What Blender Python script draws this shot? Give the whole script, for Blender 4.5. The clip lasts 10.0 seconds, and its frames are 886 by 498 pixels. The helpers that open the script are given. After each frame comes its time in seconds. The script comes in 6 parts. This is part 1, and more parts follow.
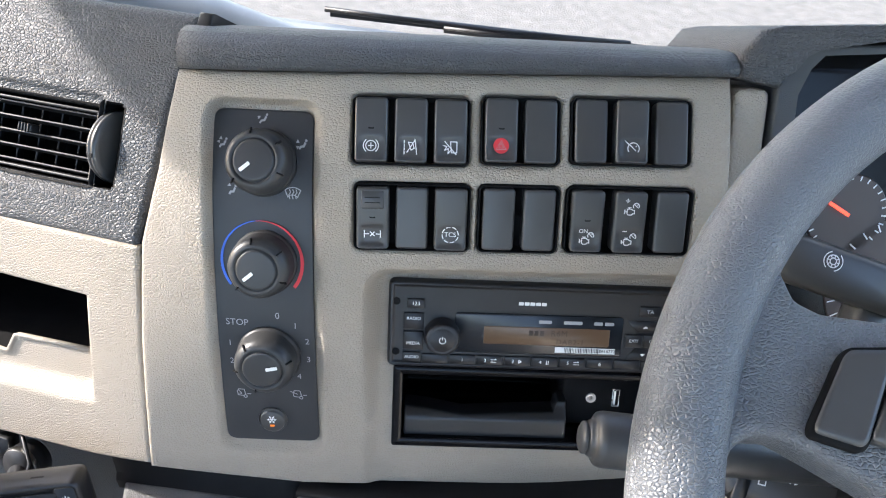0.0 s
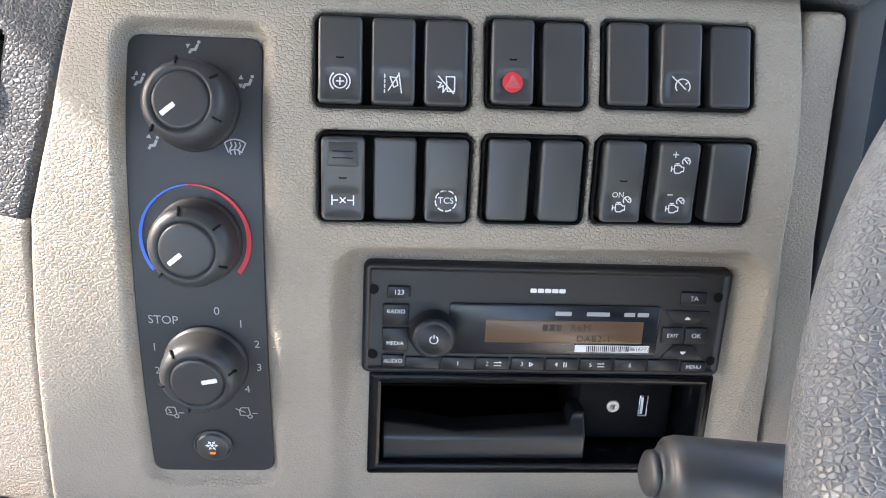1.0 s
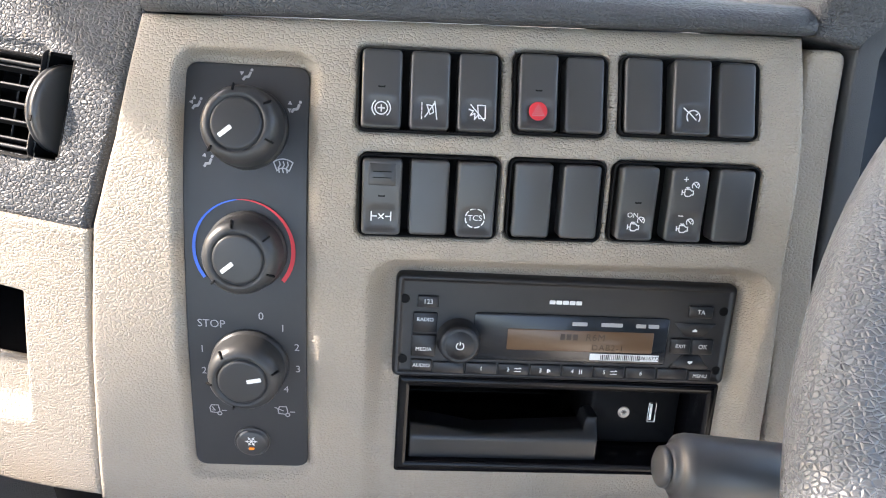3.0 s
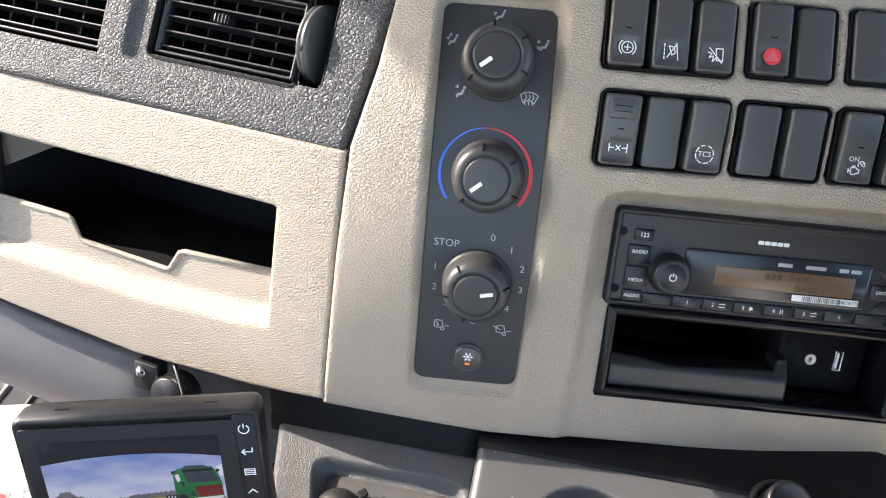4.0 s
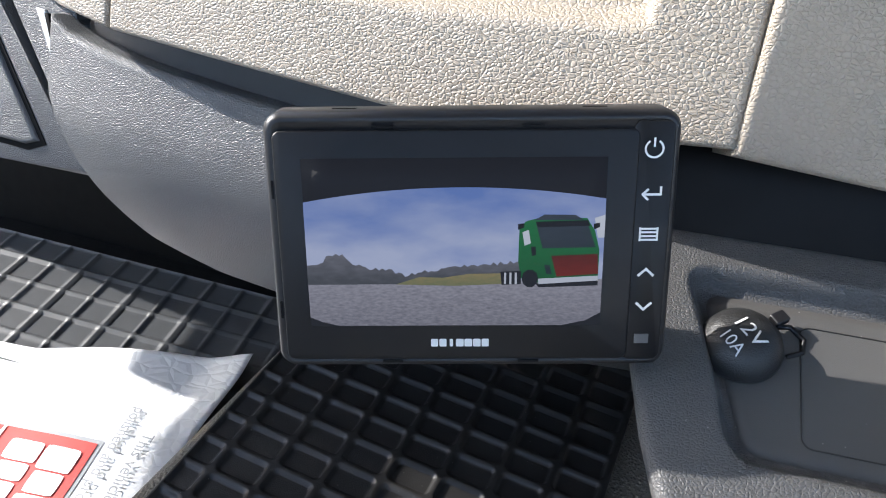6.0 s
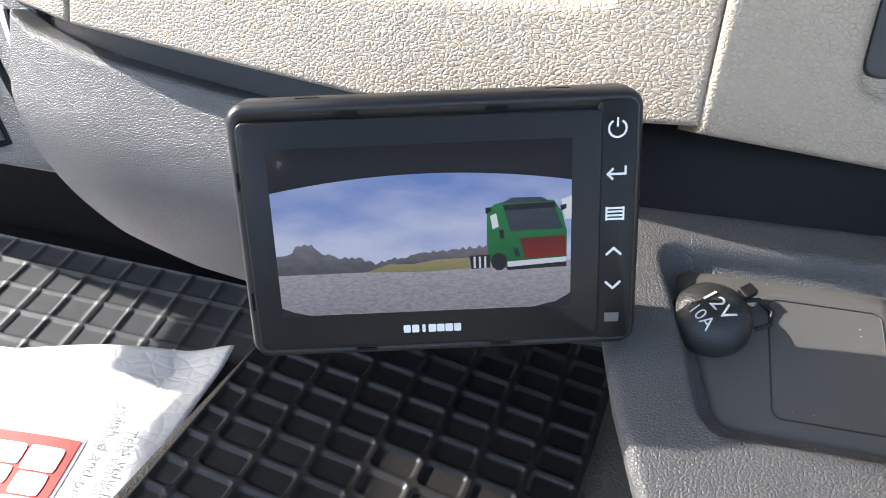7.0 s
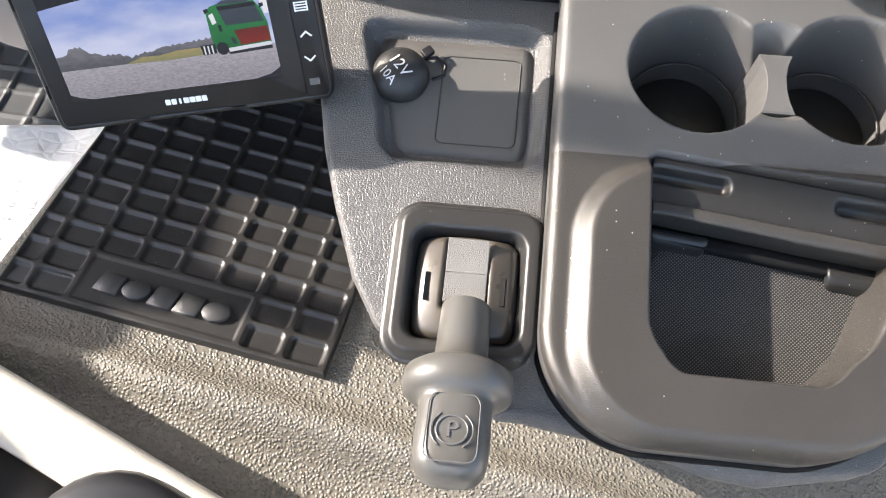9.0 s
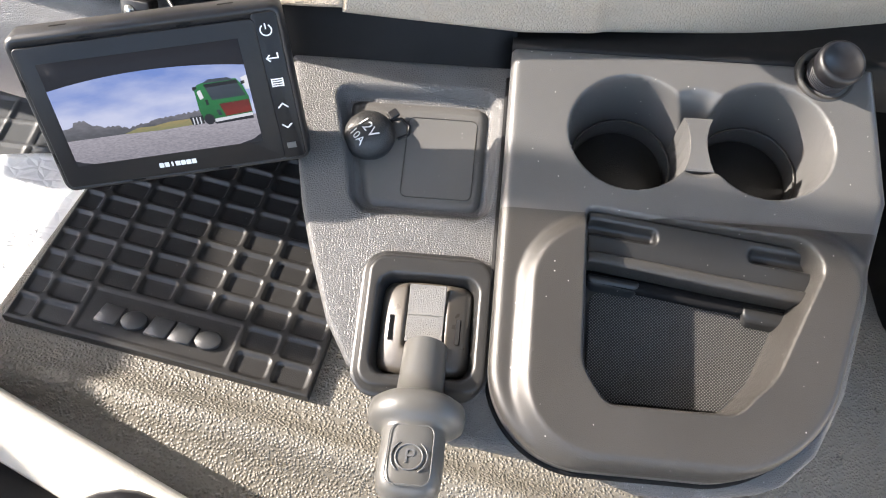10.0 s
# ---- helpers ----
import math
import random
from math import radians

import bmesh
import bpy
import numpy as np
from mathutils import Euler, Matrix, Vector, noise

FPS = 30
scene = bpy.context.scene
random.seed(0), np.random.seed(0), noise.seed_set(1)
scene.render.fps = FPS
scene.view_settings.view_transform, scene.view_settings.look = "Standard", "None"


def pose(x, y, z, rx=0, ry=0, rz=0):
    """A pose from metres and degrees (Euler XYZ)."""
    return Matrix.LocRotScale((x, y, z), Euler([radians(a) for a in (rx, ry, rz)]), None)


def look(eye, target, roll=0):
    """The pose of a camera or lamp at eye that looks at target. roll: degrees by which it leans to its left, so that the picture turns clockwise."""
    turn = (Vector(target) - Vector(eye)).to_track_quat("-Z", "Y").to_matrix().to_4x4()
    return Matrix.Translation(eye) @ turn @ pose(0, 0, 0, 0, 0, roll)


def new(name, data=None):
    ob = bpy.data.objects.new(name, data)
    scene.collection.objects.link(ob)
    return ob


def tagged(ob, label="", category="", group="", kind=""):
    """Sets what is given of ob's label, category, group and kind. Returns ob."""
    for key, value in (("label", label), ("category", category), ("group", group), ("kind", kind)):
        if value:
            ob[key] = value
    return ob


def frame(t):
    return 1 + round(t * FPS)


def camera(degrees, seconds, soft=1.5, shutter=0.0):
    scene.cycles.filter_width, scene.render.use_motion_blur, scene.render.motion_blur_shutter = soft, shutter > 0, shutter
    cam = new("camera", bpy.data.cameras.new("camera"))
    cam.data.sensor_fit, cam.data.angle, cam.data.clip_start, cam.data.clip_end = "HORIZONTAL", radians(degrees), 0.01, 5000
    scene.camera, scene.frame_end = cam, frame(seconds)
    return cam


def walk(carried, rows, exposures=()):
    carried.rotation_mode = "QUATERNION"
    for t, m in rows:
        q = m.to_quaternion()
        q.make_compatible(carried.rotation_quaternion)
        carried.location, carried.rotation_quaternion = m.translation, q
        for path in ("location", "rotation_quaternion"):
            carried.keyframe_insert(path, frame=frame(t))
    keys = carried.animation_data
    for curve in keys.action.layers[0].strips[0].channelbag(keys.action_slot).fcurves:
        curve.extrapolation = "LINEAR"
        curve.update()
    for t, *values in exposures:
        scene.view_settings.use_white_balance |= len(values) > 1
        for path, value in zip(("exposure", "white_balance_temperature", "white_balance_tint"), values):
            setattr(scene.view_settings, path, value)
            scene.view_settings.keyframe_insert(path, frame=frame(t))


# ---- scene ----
cam = camera(59.2, 10.0, soft=1.05)
PATH = [
    (0, (0.097, 0.309, 0.807), (-0.324, 1.76, -0.503), 5.1),
    (0.5, (0.063, 0.345, 0.754), (-0.274, 1.815, -0.559), 6.9),
    (1, (0.058, 0.378, 0.724), (-0.241, 1.858, -0.588), 7.6),
    (1.5, (0.058, 0.377, 0.724), (-0.221, 1.87, -0.577), 8.0),
    (2, (0.058, 0.372, 0.729), (-0.204, 1.877, -0.562), 8.5),
    (2.2, (0.057, 0.371, 0.73), (-0.207, 1.878, -0.559), 8.5),
    (3.3, (0.041, 0.335, 0.748), (-0.311, 1.828, -0.536), 8.1),
    (3.5, (0.03, 0.322, 0.749), (-0.352, 1.809, -0.532), 8.0),
    (4, (-0.015, 0.267, 0.723), (-0.479, 1.728, -0.561), 7.7),
    (4.5, (-0.074, 0.207, 0.66), (-0.627, 1.667, -0.589), 7.4),
    (5, (-0.132, 0.202, 0.573), (-0.734, 1.66, -0.657), 7.4),
    (5.5, (-0.16, 0.231, 0.509), (-0.777, 1.705, -0.694), 7.4),
    (6, (-0.167, 0.249, 0.461), (-0.764, 1.749, -0.721), 7.6),
    (7.5, (-0.153, 0.251, 0.467), (-0.633, 1.699, -0.826), 6.1),
    (8, (-0.111, 0.223, 0.521), (-0.467, 1.529, -0.952), 6.8),
    (8.5, (-0.076, 0.209, 0.552), (-0.325, 1.4, -1.035), 8.4),
    (9, (-0.052, 0.202, 0.562), (-0.231, 1.334, -1.077), 9.5),
    (9.5, (-0.048, 0.199, 0.571), (-0.201, 1.317, -1.081), 9.8),
    (10, (-0.036, 0.196, 0.62), (-0.207, 1.336, -1.014), 9.3),
]
EXPOSURE = [(0.0, 2.5, 6400, 14), (0.5, 2.6, 6500, 15), (1.0, 2.75, 6650, 16), (2.2, 2.85, 6900, 17), (3.5, 2.75, 6900, 17), (4.0, 2.55, 6800, 16), (4.5, 2.12, 6700, 14), (6.2, 2.18, 6200, 12), (7.5, 2.8, 6700, 13), (8.5, 2.95, 6900, 14), (10.0, 3.0, 6900, 14)]
walk(cam, [(t, look(eye, target, roll)) for t, eye, target, roll in PATH], EXPOSURE)

# ---- world, sun ----
SUN_TO = Vector((-0.905, -0.060, 0.420)).normalized()
world = bpy.data.worlds.new("sky")
scene.world = world
world.use_nodes = True
wn = world.node_tree.nodes
sky = wn.new("ShaderNodeTexSky")
sky.sky_type, sky.sun_disc = "NISHITA", False
sky.sun_elevation = math.asin(SUN_TO.z)
sky.sun_rotation = math.atan2(SUN_TO.x, SUN_TO.y)
world.node_tree.links.new(sky.outputs[0], wn["Background"].inputs[0])
wn["Background"].inputs[1].default_value = 0.15
sun_data = bpy.data.lights.new("sun", "SUN")
sun_data.energy, sun_data.angle, sun_data.color = 2.3, radians(0.6), (1.0, 0.95, 0.87)
sun = new("sun", sun_data)
sun.matrix_world = look((0, 0, 3), Vector((0, 0, 3)) - SUN_TO)


# ---- materials ----
def nodes_of(name, color, rough, metal=0.0, spec=0.5):
    m = bpy.data.materials.new(name)
    m.use_nodes = True
    nt = m.node_tree
    b = nt.nodes["Principled BSDF"]
    b.inputs["Base Color"].default_value = (*color, 1)
    b.inputs["Roughness"].default_value = rough
    b.inputs["Metallic"].default_value = metal
    b.inputs["Specular IOR Level"].default_value = spec
    return m, nt, b


def grained(name, color, rough=0.5, cell=0.0022, bump=0.4, vary=0.12, metal=0.0, spec=0.5, dust=0.0, kind="leather"):
    """Moulded plastic: leather-like cells as relief, blotches of wear, and dust specks."""
    m, nt, b = nodes_of(name, color, rough, metal, spec)
    n, l = nt.nodes, nt.links
    co = n.new("ShaderNodeTexCoord")
    vor = n.new("ShaderNodeTexVoronoi")
    vor.feature = "DISTANCE_TO_EDGE" if kind == "leather" else "F1"
    vor.inputs["Scale"].default_value = 1 / cell
    wob = n.new("ShaderNodeTexNoise")
    wob.inputs["Scale"].default_value = 0.5 / cell
    wob.inputs["Detail"].default_value = 2
    mixv = n.new("ShaderNodeVectorMath")
    mixv.operation = "MULTIPLY_ADD"
    mixv.inputs[1].default_value = (cell * (0.4 if kind == "leather" else 0.8),) * 3
    l.new(co.outputs["Object"], wob.inputs["Vector"])
    l.new(wob.outputs["Color"], mixv.inputs[0])
    aniso = n.new("ShaderNodeMapping")
    aniso.inputs["Scale"].default_value = (0.85, 1.2, 1.0) if kind == "leather" else (1, 1, 1)
    l.new(co.outputs["Object"], aniso.inputs[0])
    l.new(aniso.outputs[0], mixv.inputs[2])
    l.new(mixv.outputs[0], vor.inputs["Vector"])
    ramp = n.new("ShaderNodeMapRange")
    ramp.inputs[1].default_value, ramp.inputs[2].default_value = 0.0, (0.22 if kind == "leather" else 0.62)
    if kind != "leather":
        ramp.inputs[3].default_value, ramp.inputs[4].default_value = 1.0, 0.0
    l.new(vor.outputs["Distance"], ramp.inputs[0])
    fine = n.new("ShaderNodeTexNoise")
    fine.inputs["Scale"].default_value = 3.5 / cell
    l.new(co.outputs["Object"], fine.inputs["Vector"])
    fine.inputs["Detail"].default_value = 3
    add = n.new("ShaderNodeMath")
    add.operation = "MULTIPLY_ADD"
    add.inputs[1].default_value = 0.15
    l.new(fine.outputs["Fac"], add.inputs[0])
    l.new(ramp.outputs[0], add.inputs[2])
    bp = n.new("ShaderNodeBump")
    bp.inputs["Strength"].default_value = bump
    bp.inputs["Distance"].default_value = cell * (0.28 if kind == "leather" else 0.42)
    l.new(add.outputs[0], bp.inputs["Height"])
    l.new(bp.outputs[0], b.inputs["Normal"])
    big = n.new("ShaderNodeTexNoise")
    big.inputs["Scale"].default_value = 14
    big.inputs["Detail"].default_value = 6
    l.new(co.outputs["Object"], big.inputs["Vector"])
    hsv = n.new("ShaderNodeMixRGB")
    hsv.inputs[1].default_value = (*[c * (1 - vary) for c in color], 1)
    hsv.inputs[2].default_value = (*[min(1, c * (1 + vary)) for c in color], 1)
    l.new(big.outputs["Fac"], hsv.inputs[0])
    last = hsv.outputs[0]
    if dust > 0:
        dn = n.new("ShaderNodeTexVoronoi")
        dn.inputs["Scale"].default_value = 260
        l.new(co.outputs["Object"], dn.inputs["Vector"])
        dr = n.new("ShaderNodeMapRange")
        dr.inputs[1].default_value, dr.inputs[2].default_value = 0.105, 0.05
        l.new(dn.outputs["Distance"], dr.inputs[0])
        pick = n.new("ShaderNodeMath")
        pick.operation = "GREATER_THAN"
        pick.inputs[1].default_value = 0.86
        sep = n.new("ShaderNodeSeparateColor")
        l.new(dn.outputs["Color"], sep.inputs[0])
        l.new(sep.outputs[0], pick.inputs[0])
        mul = n.new("ShaderNodeMath")
        mul.operation = "MULTIPLY"
        l.new(dr.outputs[0], mul.inputs[0])
        l.new(pick.outputs[0], mul.inputs[1])
        mul2 = n.new("ShaderNodeMath")
        mul2.operation = "MULTIPLY"
        mul2.inputs[1].default_value = dust
        l.new(mul.outputs[0], mul2.inputs[0])
        dm = n.new("ShaderNodeMixRGB")
        dm.inputs[2].default_value = (0.62, 0.60, 0.56, 1)
        l.new(mul2.outputs[0], dm.inputs[0])
        l.new(last, dm.inputs[1])
        last = dm.outputs[0]
    l.new(last, b.inputs["Base Color"])
    rr_ = n.new("ShaderNodeMapRange")
    rr_.inputs[3].default_value, rr_.inputs[4].default_value = max(0.05, rough - 0.08), min(1, rough + 0.10)
    l.new(big.outputs["Fac"], rr_.inputs[0])
    l.new(rr_.outputs[0], b.inputs["Roughness"])
    return m


def plain(name, color, rough=0.45, metal=0.0, spec=0.5, bump=0.1):
    """Smooth moulded plastic or metal with faint smudges."""
    m, nt, b = nodes_of(name, color, rough, metal, spec)
    n, l = nt.nodes, nt.links
    co = n.new("ShaderNodeTexCoord")
    big = n.new("ShaderNodeTexNoise")
    big.inputs["Scale"].default_value, big.inputs["Detail"].default_value = 60, 8
    l.new(co.outputs["Object"], big.inputs["Vector"])
    r = n.new("ShaderNodeMapRange")
    r.inputs[3].default_value, r.inputs[4].default_value = max(0.03, rough - 0.1), min(1, rough + 0.12)
    l.new(big.outputs["Fac"], r.inputs[0])
    l.new(r.outputs[0], b.inputs["Roughness"])
    fine = n.new("ShaderNodeTexNoise")
    fine.inputs["Scale"].default_value, fine.inputs["Detail"].default_value = 2200, 2
    l.new(co.outputs["Object"], fine.inputs["Vector"])
    bp = n.new("ShaderNodeBump")
    bp.inputs["Strength"].default_value, bp.inputs["Distance"].default_value = bump, 0.0003
    l.new(fine.outputs["Fac"], bp.inputs["Height"])
    l.new(bp.outputs[0], b.inputs["Normal"])
    return m


def glowing(name, color, power, base=(0.02, 0.02, 0.02)):
    m, nt, b = nodes_of(name, base, 0.3)
    b.inputs["Emission Color"].default_value = (*color, 1)
    b.inputs["Emission Strength"].default_value = power
    return m


CREAM = grained("cream_plastic", (0.365, 0.310, 0.245), 0.5, 0.0021, 0.65, 0.05)
PAD = grained("dark_grey_dash_foam", (0.066, 0.068, 0.071), 0.50, 0.0024, 0.75, 0.12, spec=0.4)
LOWER = grained("grey_lower_plastic", (0.115, 0.118, 0.120), 0.46, 0.0016, 0.7, 0.10)
CONSOLE = grained("console_black_plastic", (0.085, 0.084, 0.083), 0.42, 0.0015, 0.55, 0.12, spec=0.55, dust=0.35)
CUPPLATE = grained("cup_plate_plastic", (0.078, 0.077, 0.076), 0.38, 0.0009, 0.2, 0.20, spec=0.55, dust=0.9)
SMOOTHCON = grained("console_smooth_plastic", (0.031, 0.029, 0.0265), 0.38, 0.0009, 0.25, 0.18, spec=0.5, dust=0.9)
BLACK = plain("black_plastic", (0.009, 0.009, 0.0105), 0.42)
GLOSS = plain("gloss_black_plastic", (0.004, 0.004, 0.005), 0.12, spec=0.2)
SWITCH = plain("switch_plastic", (0.050, 0.049, 0.048), 0.34, spec=0.55)
TRAY = grained("tray_plastic", (0.088, 0.086, 0.083), 0.45, 0.0009, 0.15, 0.15, dust=0.9)
KNOBM = plain("knob_plastic", (0.034, 0.034, 0.034), 0.40, spec=0.45)
STALKM = plain("stalk_plastic", (0.040, 0.041, 0.043), 0.4, spec=0.5)
PLATE = plain("climate_plate_plastic", (0.028, 0.029, 0.031), 0.45)
# truly black parts, and shade filled in as black
DEEP = plain("deep_black_and_shade", (0.005, 0.005, 0.0055), 0.7, spec=0.15)
WHITE = plain("white_print", (0.78, 0.78, 0.76), 0.5)
DIMWHITE = plain("grey_print", (0.36, 0.36, 0.36), 0.5)
RED = plain("red_print", (0.62, 0.03, 0.04), 0.45)
BLUE = plain("blue_print", (0.03, 0.13, 0.60), 0.45)
METAL = plain("steel", (0.6, 0.6, 0.58), 0.25, 1.0)
RUBBER = grained("rubber_mat", (0.021, 0.0203, 0.0195), 0.38, 0.0016, 0.15, 0.2, spec=0.5, dust=0.35)
# paler than the mat: the highlight on the emblem's bevels is in its colour
EMBLEM = grained("rubber_emblem_highlight", (0.040, 0.0405, 0.041), 0.36, 0.0016, 0.15, 0.2, spec=0.7)
CARPET = grained("pebbled_floor_vinyl", (0.140, 0.129, 0.107), 0.5, 0.0026, 0.95, 0.22, kind="pebble")
WHEELM = grained("steering_wheel_leather", (0.115, 0.121, 0.130), 0.36, 0.0018, 0.7, 0.08, spec=0.6)
GREYKNOB = plain("brake_knob_plastic", (0.066, 0.064, 0.059), 0.36)
PAPER = grained("floor_paper", (0.80, 0.82, 0.84), 0.6, 0.02, 0.15, 0.03)
GRAVEL = grained("pale_gravel", (0.27, 0.245, 0.205), 0.9, 0.016, 0.35, 0.45, kind="pebble")
# unseen linings: walls pale to bounce light, roof darker to hold it back
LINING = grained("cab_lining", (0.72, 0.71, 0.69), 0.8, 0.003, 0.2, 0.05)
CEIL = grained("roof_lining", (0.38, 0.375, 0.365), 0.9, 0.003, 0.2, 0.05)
BINNACLE = grained("binnacle_plastic", (0.050, 0.052, 0.055), 0.55, 0.0012, 0.3, 0.1)
PAINT = plain("grey_cowl_paint", (0.20, 0.225, 0.25), 0.35)
def dotted(name, color, dot, pitch):
    """Rubber with a regular net of small raised points."""
    m, nt, b = nodes_of(name, color, 0.55)
    n, l = nt.nodes, nt.links
    co = n.new("ShaderNodeTexCoord")
    rot = n.new("ShaderNodeMapping")
    rot.inputs["Rotation"].default_value = (0, 0, 0.785)
    v = n.new("ShaderNodeTexVoronoi")
    v.voronoi_dimensions = "2D"
    v.inputs["Scale"].default_value, v.inputs["Randomness"].default_value = 1 / pitch, 0.0
    l.new(co.outputs["Object"], rot.inputs["Vector"])
    l.new(rot.outputs[0], v.inputs["Vector"])
    r = n.new("ShaderNodeMapRange")
    r.inputs[1].default_value, r.inputs[2].default_value = 0.34, 0.22
    l.new(v.outputs["Distance"], r.inputs[0])
    mx = n.new("ShaderNodeMixRGB")
    mx.inputs[1].default_value, mx.inputs[2].default_value = (*color, 1), (*dot, 1)
    l.new(r.outputs[0], mx.inputs[0])
    l.new(mx.outputs[0], b.inputs["Base Color"])
    bp = n.new("ShaderNodeBump")
    bp.inputs["Strength"].default_value, bp.inputs["Distance"].default_value = 0.6, 0.0004
    l.new(r.outputs[0], bp.inputs["Height"])
    l.new(bp.outputs[0], b.inputs["Normal"])
    return m


DIVIDER = grained("divider_plastic", (0.016, 0.016, 0.016), 0.38, 0.0009, 0.1, 0.2, dust=0.6)
DOTS = dotted("dotted_tray_rubber", (0.010, 0.010, 0.0105), (0.14, 0.137, 0.133), 0.00125)
SURROUND = grained("brake_surround_plastic", (0.022, 0.0215, 0.021), 0.36, 0.0009, 0.12, 0.15, spec=0.5, dust=0.5)
BOOT = plain("brown_black_and_shade", (0.058, 0.050, 0.041), 0.3)
CAPM = grained("cap_rubber", (0.022, 0.022, 0.022), 0.42, 0.0012, 0.3, 0.15, spec=0.6, dust=0.5)
JOINT = plain("joint_plastic", (0.012, 0.012, 0.0125), 0.4, spec=0.4)
# near-black holds the shade that lies on the risers under the dashboard
RISER = plain("shaded_riser_plastic", (0.007, 0.007, 0.0075), 0.6, spec=0.2)
# mat rubber made paler: sky sheen on the footwell mat is in its colour
FOOTRUB = grained("sheened_footwell_rubber", (0.060, 0.064, 0.068), 0.45, 0.0016, 0.15, 0.2, spec=0.6)
SEAT = grained("seat_plinth_plastic", (0.44, 0.42, 0.37), 0.4, 0.003, 0.15, 0.03)


# ---- mesh helpers ----
def mesh_of(name, verts, faces, mat, smooth=True):
    me = bpy.data.meshes.new(name)
    me.from_pydata([tuple(map(float, v)) for v in verts], [], [tuple(map(int, f)) for f in faces])
    me.materials.append(mat)
    if smooth:
        me.shade_smooth()
    me.update()
    return me


def part(name, data, mat, parent, label="", m=None):
    """Links a bmesh or mesh as one mesh object under a thing or a part."""
    if isinstance(data, bmesh.types.BMesh):
        me = bpy.data.meshes.new(name)
        bmesh.ops.recalc_face_normals(data, faces=data.faces)
        data.to_mesh(me)
        data.free()
        me.materials.append(mat)
    else:
        me = data
    ob = new(name, me)
    ob.parent = parent
    if m is not None:
        ob.matrix_basis = m
    if label:
        tagged(ob, label)
    return ob


def thing(name, label, category, m=None, kind="", group=""):
    ob = new(name)
    ob.empty_display_size = 0.02
    if m is not None:
        ob.matrix_basis = m
    return tagged(ob, label, category, group, kind)


def basis(c, r, n):
    """A pose from an origin, its right axis and its outward normal."""
    n = Vector(n).normalized()
    r = Vector(r)
    r = (r - n * r.dot(n)).normalized()
    u = n.cross(r)
    return Matrix(((r.x, u.x, n.x, c[0]), (r.y, u.y, n.y, c[1]), (r.z, u.z, n.z, c[2]), (0, 0, 0, 1)))


def sstep(x, a, b):
    t = np.clip((x - a) / (b - a), 0, 1)
    return t * t * (3 - 2 * t)


def rr(U, V, u0, u1, v0, v1, r):
    """Signed distance to a rounded rectangle, negative inside."""
    qx = np.abs(U - (u0 + u1) / 2) - (u1 - u0) / 2 + r
    qy = np.abs(V - (v0 + v1) / 2) - (v1 - v0) / 2 + r
    return np.hypot(np.maximum(qx, 0), np.maximum(qy, 0)) + np.minimum(np.maximum(qx, qy), 0) - r


def lines(a, b, step, roll):
    base = np.linspace(a, b, max(3, int(round((b - a) / step)) + 1))
    if roll > 0:
        e = np.array([0.0, 0.08, 0.25, 0.5, 0.75, 1.0]) * roll
        base = base[(base > a + 1.2 * roll) & (base < b - 1.2 * roll)]
        base = np.concatenate([a + e, base, (b - e)[::-1]])
    return np.unique(base.round(6))


def sheet(name, u0, u1, v0, v1, step, h, mat, roll=0.0, corner=0.0, warp=None, mask=None, skirt=0.004, smooth=True, flip=False, back=None, draft=0.0):
    """A moulded surface: heights over a rectangle with rounded corners and rolled edges, and a skirt that gives it thickness."""
    us, vs = lines(u0, u1, step, roll), lines(v0, v1, step, roll)
    U, V = np.meshgrid(us, vs, indexing="ij")
    d = np.minimum(np.minimum(U - u0, u1 - U), np.minimum(V - v0, v1 - V))
    if corner > 0:
        cu, cv = np.clip(U, u0 + corner, u1 - corner), np.clip(V, v0 + corner, v1 - corner)
        du, dv = U - cu, V - cv
        m = np.maximum(np.abs(du), np.abs(dv))
        ln = np.hypot(du, dv)
        k = np.where((np.abs(du) > 0) & (np.abs(dv) > 0), m / np.maximum(ln, 1e-9), 1.0)
        U, V = cu + du * k, cv + dv * k
        d = -rr(U, V, u0, u1, v0, v1, corner)
    if warp is not None:
        U, V = warp(U, V)
    N = h(U, V) + 0 * U
    if roll > 0:
        e = np.clip(d, 0, roll)
        N = N - (roll - np.sqrt(np.maximum(roll**2 - (roll - e) ** 2, 0)))
    nu, nv = U.shape
    verts = list(np.stack([U, V, N], -1).reshape(-1, 3))
    idx = np.arange(nu * nv).reshape(nu, nv)
    q = np.stack([idx[:-1, :-1], idx[1:, :-1], idx[1:, 1:], idx[:-1, 1:]], -1)
    if mask is not None:
        Uc, Vc = (U[:-1, :-1] + U[1:, 1:]) / 2, (V[:-1, :-1] + V[1:, 1:]) / 2
        q = q[~mask(Uc, Vc)]
    faces = [tuple(f) for f in q.reshape(-1, 4)]
    if skirt > 0:
        loop = list(idx[:, 0]) + list(idx[-1, 1:]) + list(idx[-2::-1, -1]) + list(idx[0, -2:0:-1])
        start = len(verts)
        cu, cv = (u0 + u1) / 2, (v0 + v1) / 2
        for i in loop:
            p = verts[i]
            verts.append((p[0] + (cu - p[0]) * draft, p[1] + (cv - p[1]) * draft, p[2] - skirt))
        k = len(loop)
        faces += [(loop[i], start + i, start + (i + 1) % k, loop[(i + 1) % k]) for i in range(k)]
        if back is not None:
            faces.append(tuple(start + i for i in range(k))[::-1])
    if flip:
        faces = [f[::-1] for f in faces]
    return mesh_of(name, verts, faces, mat, smooth)


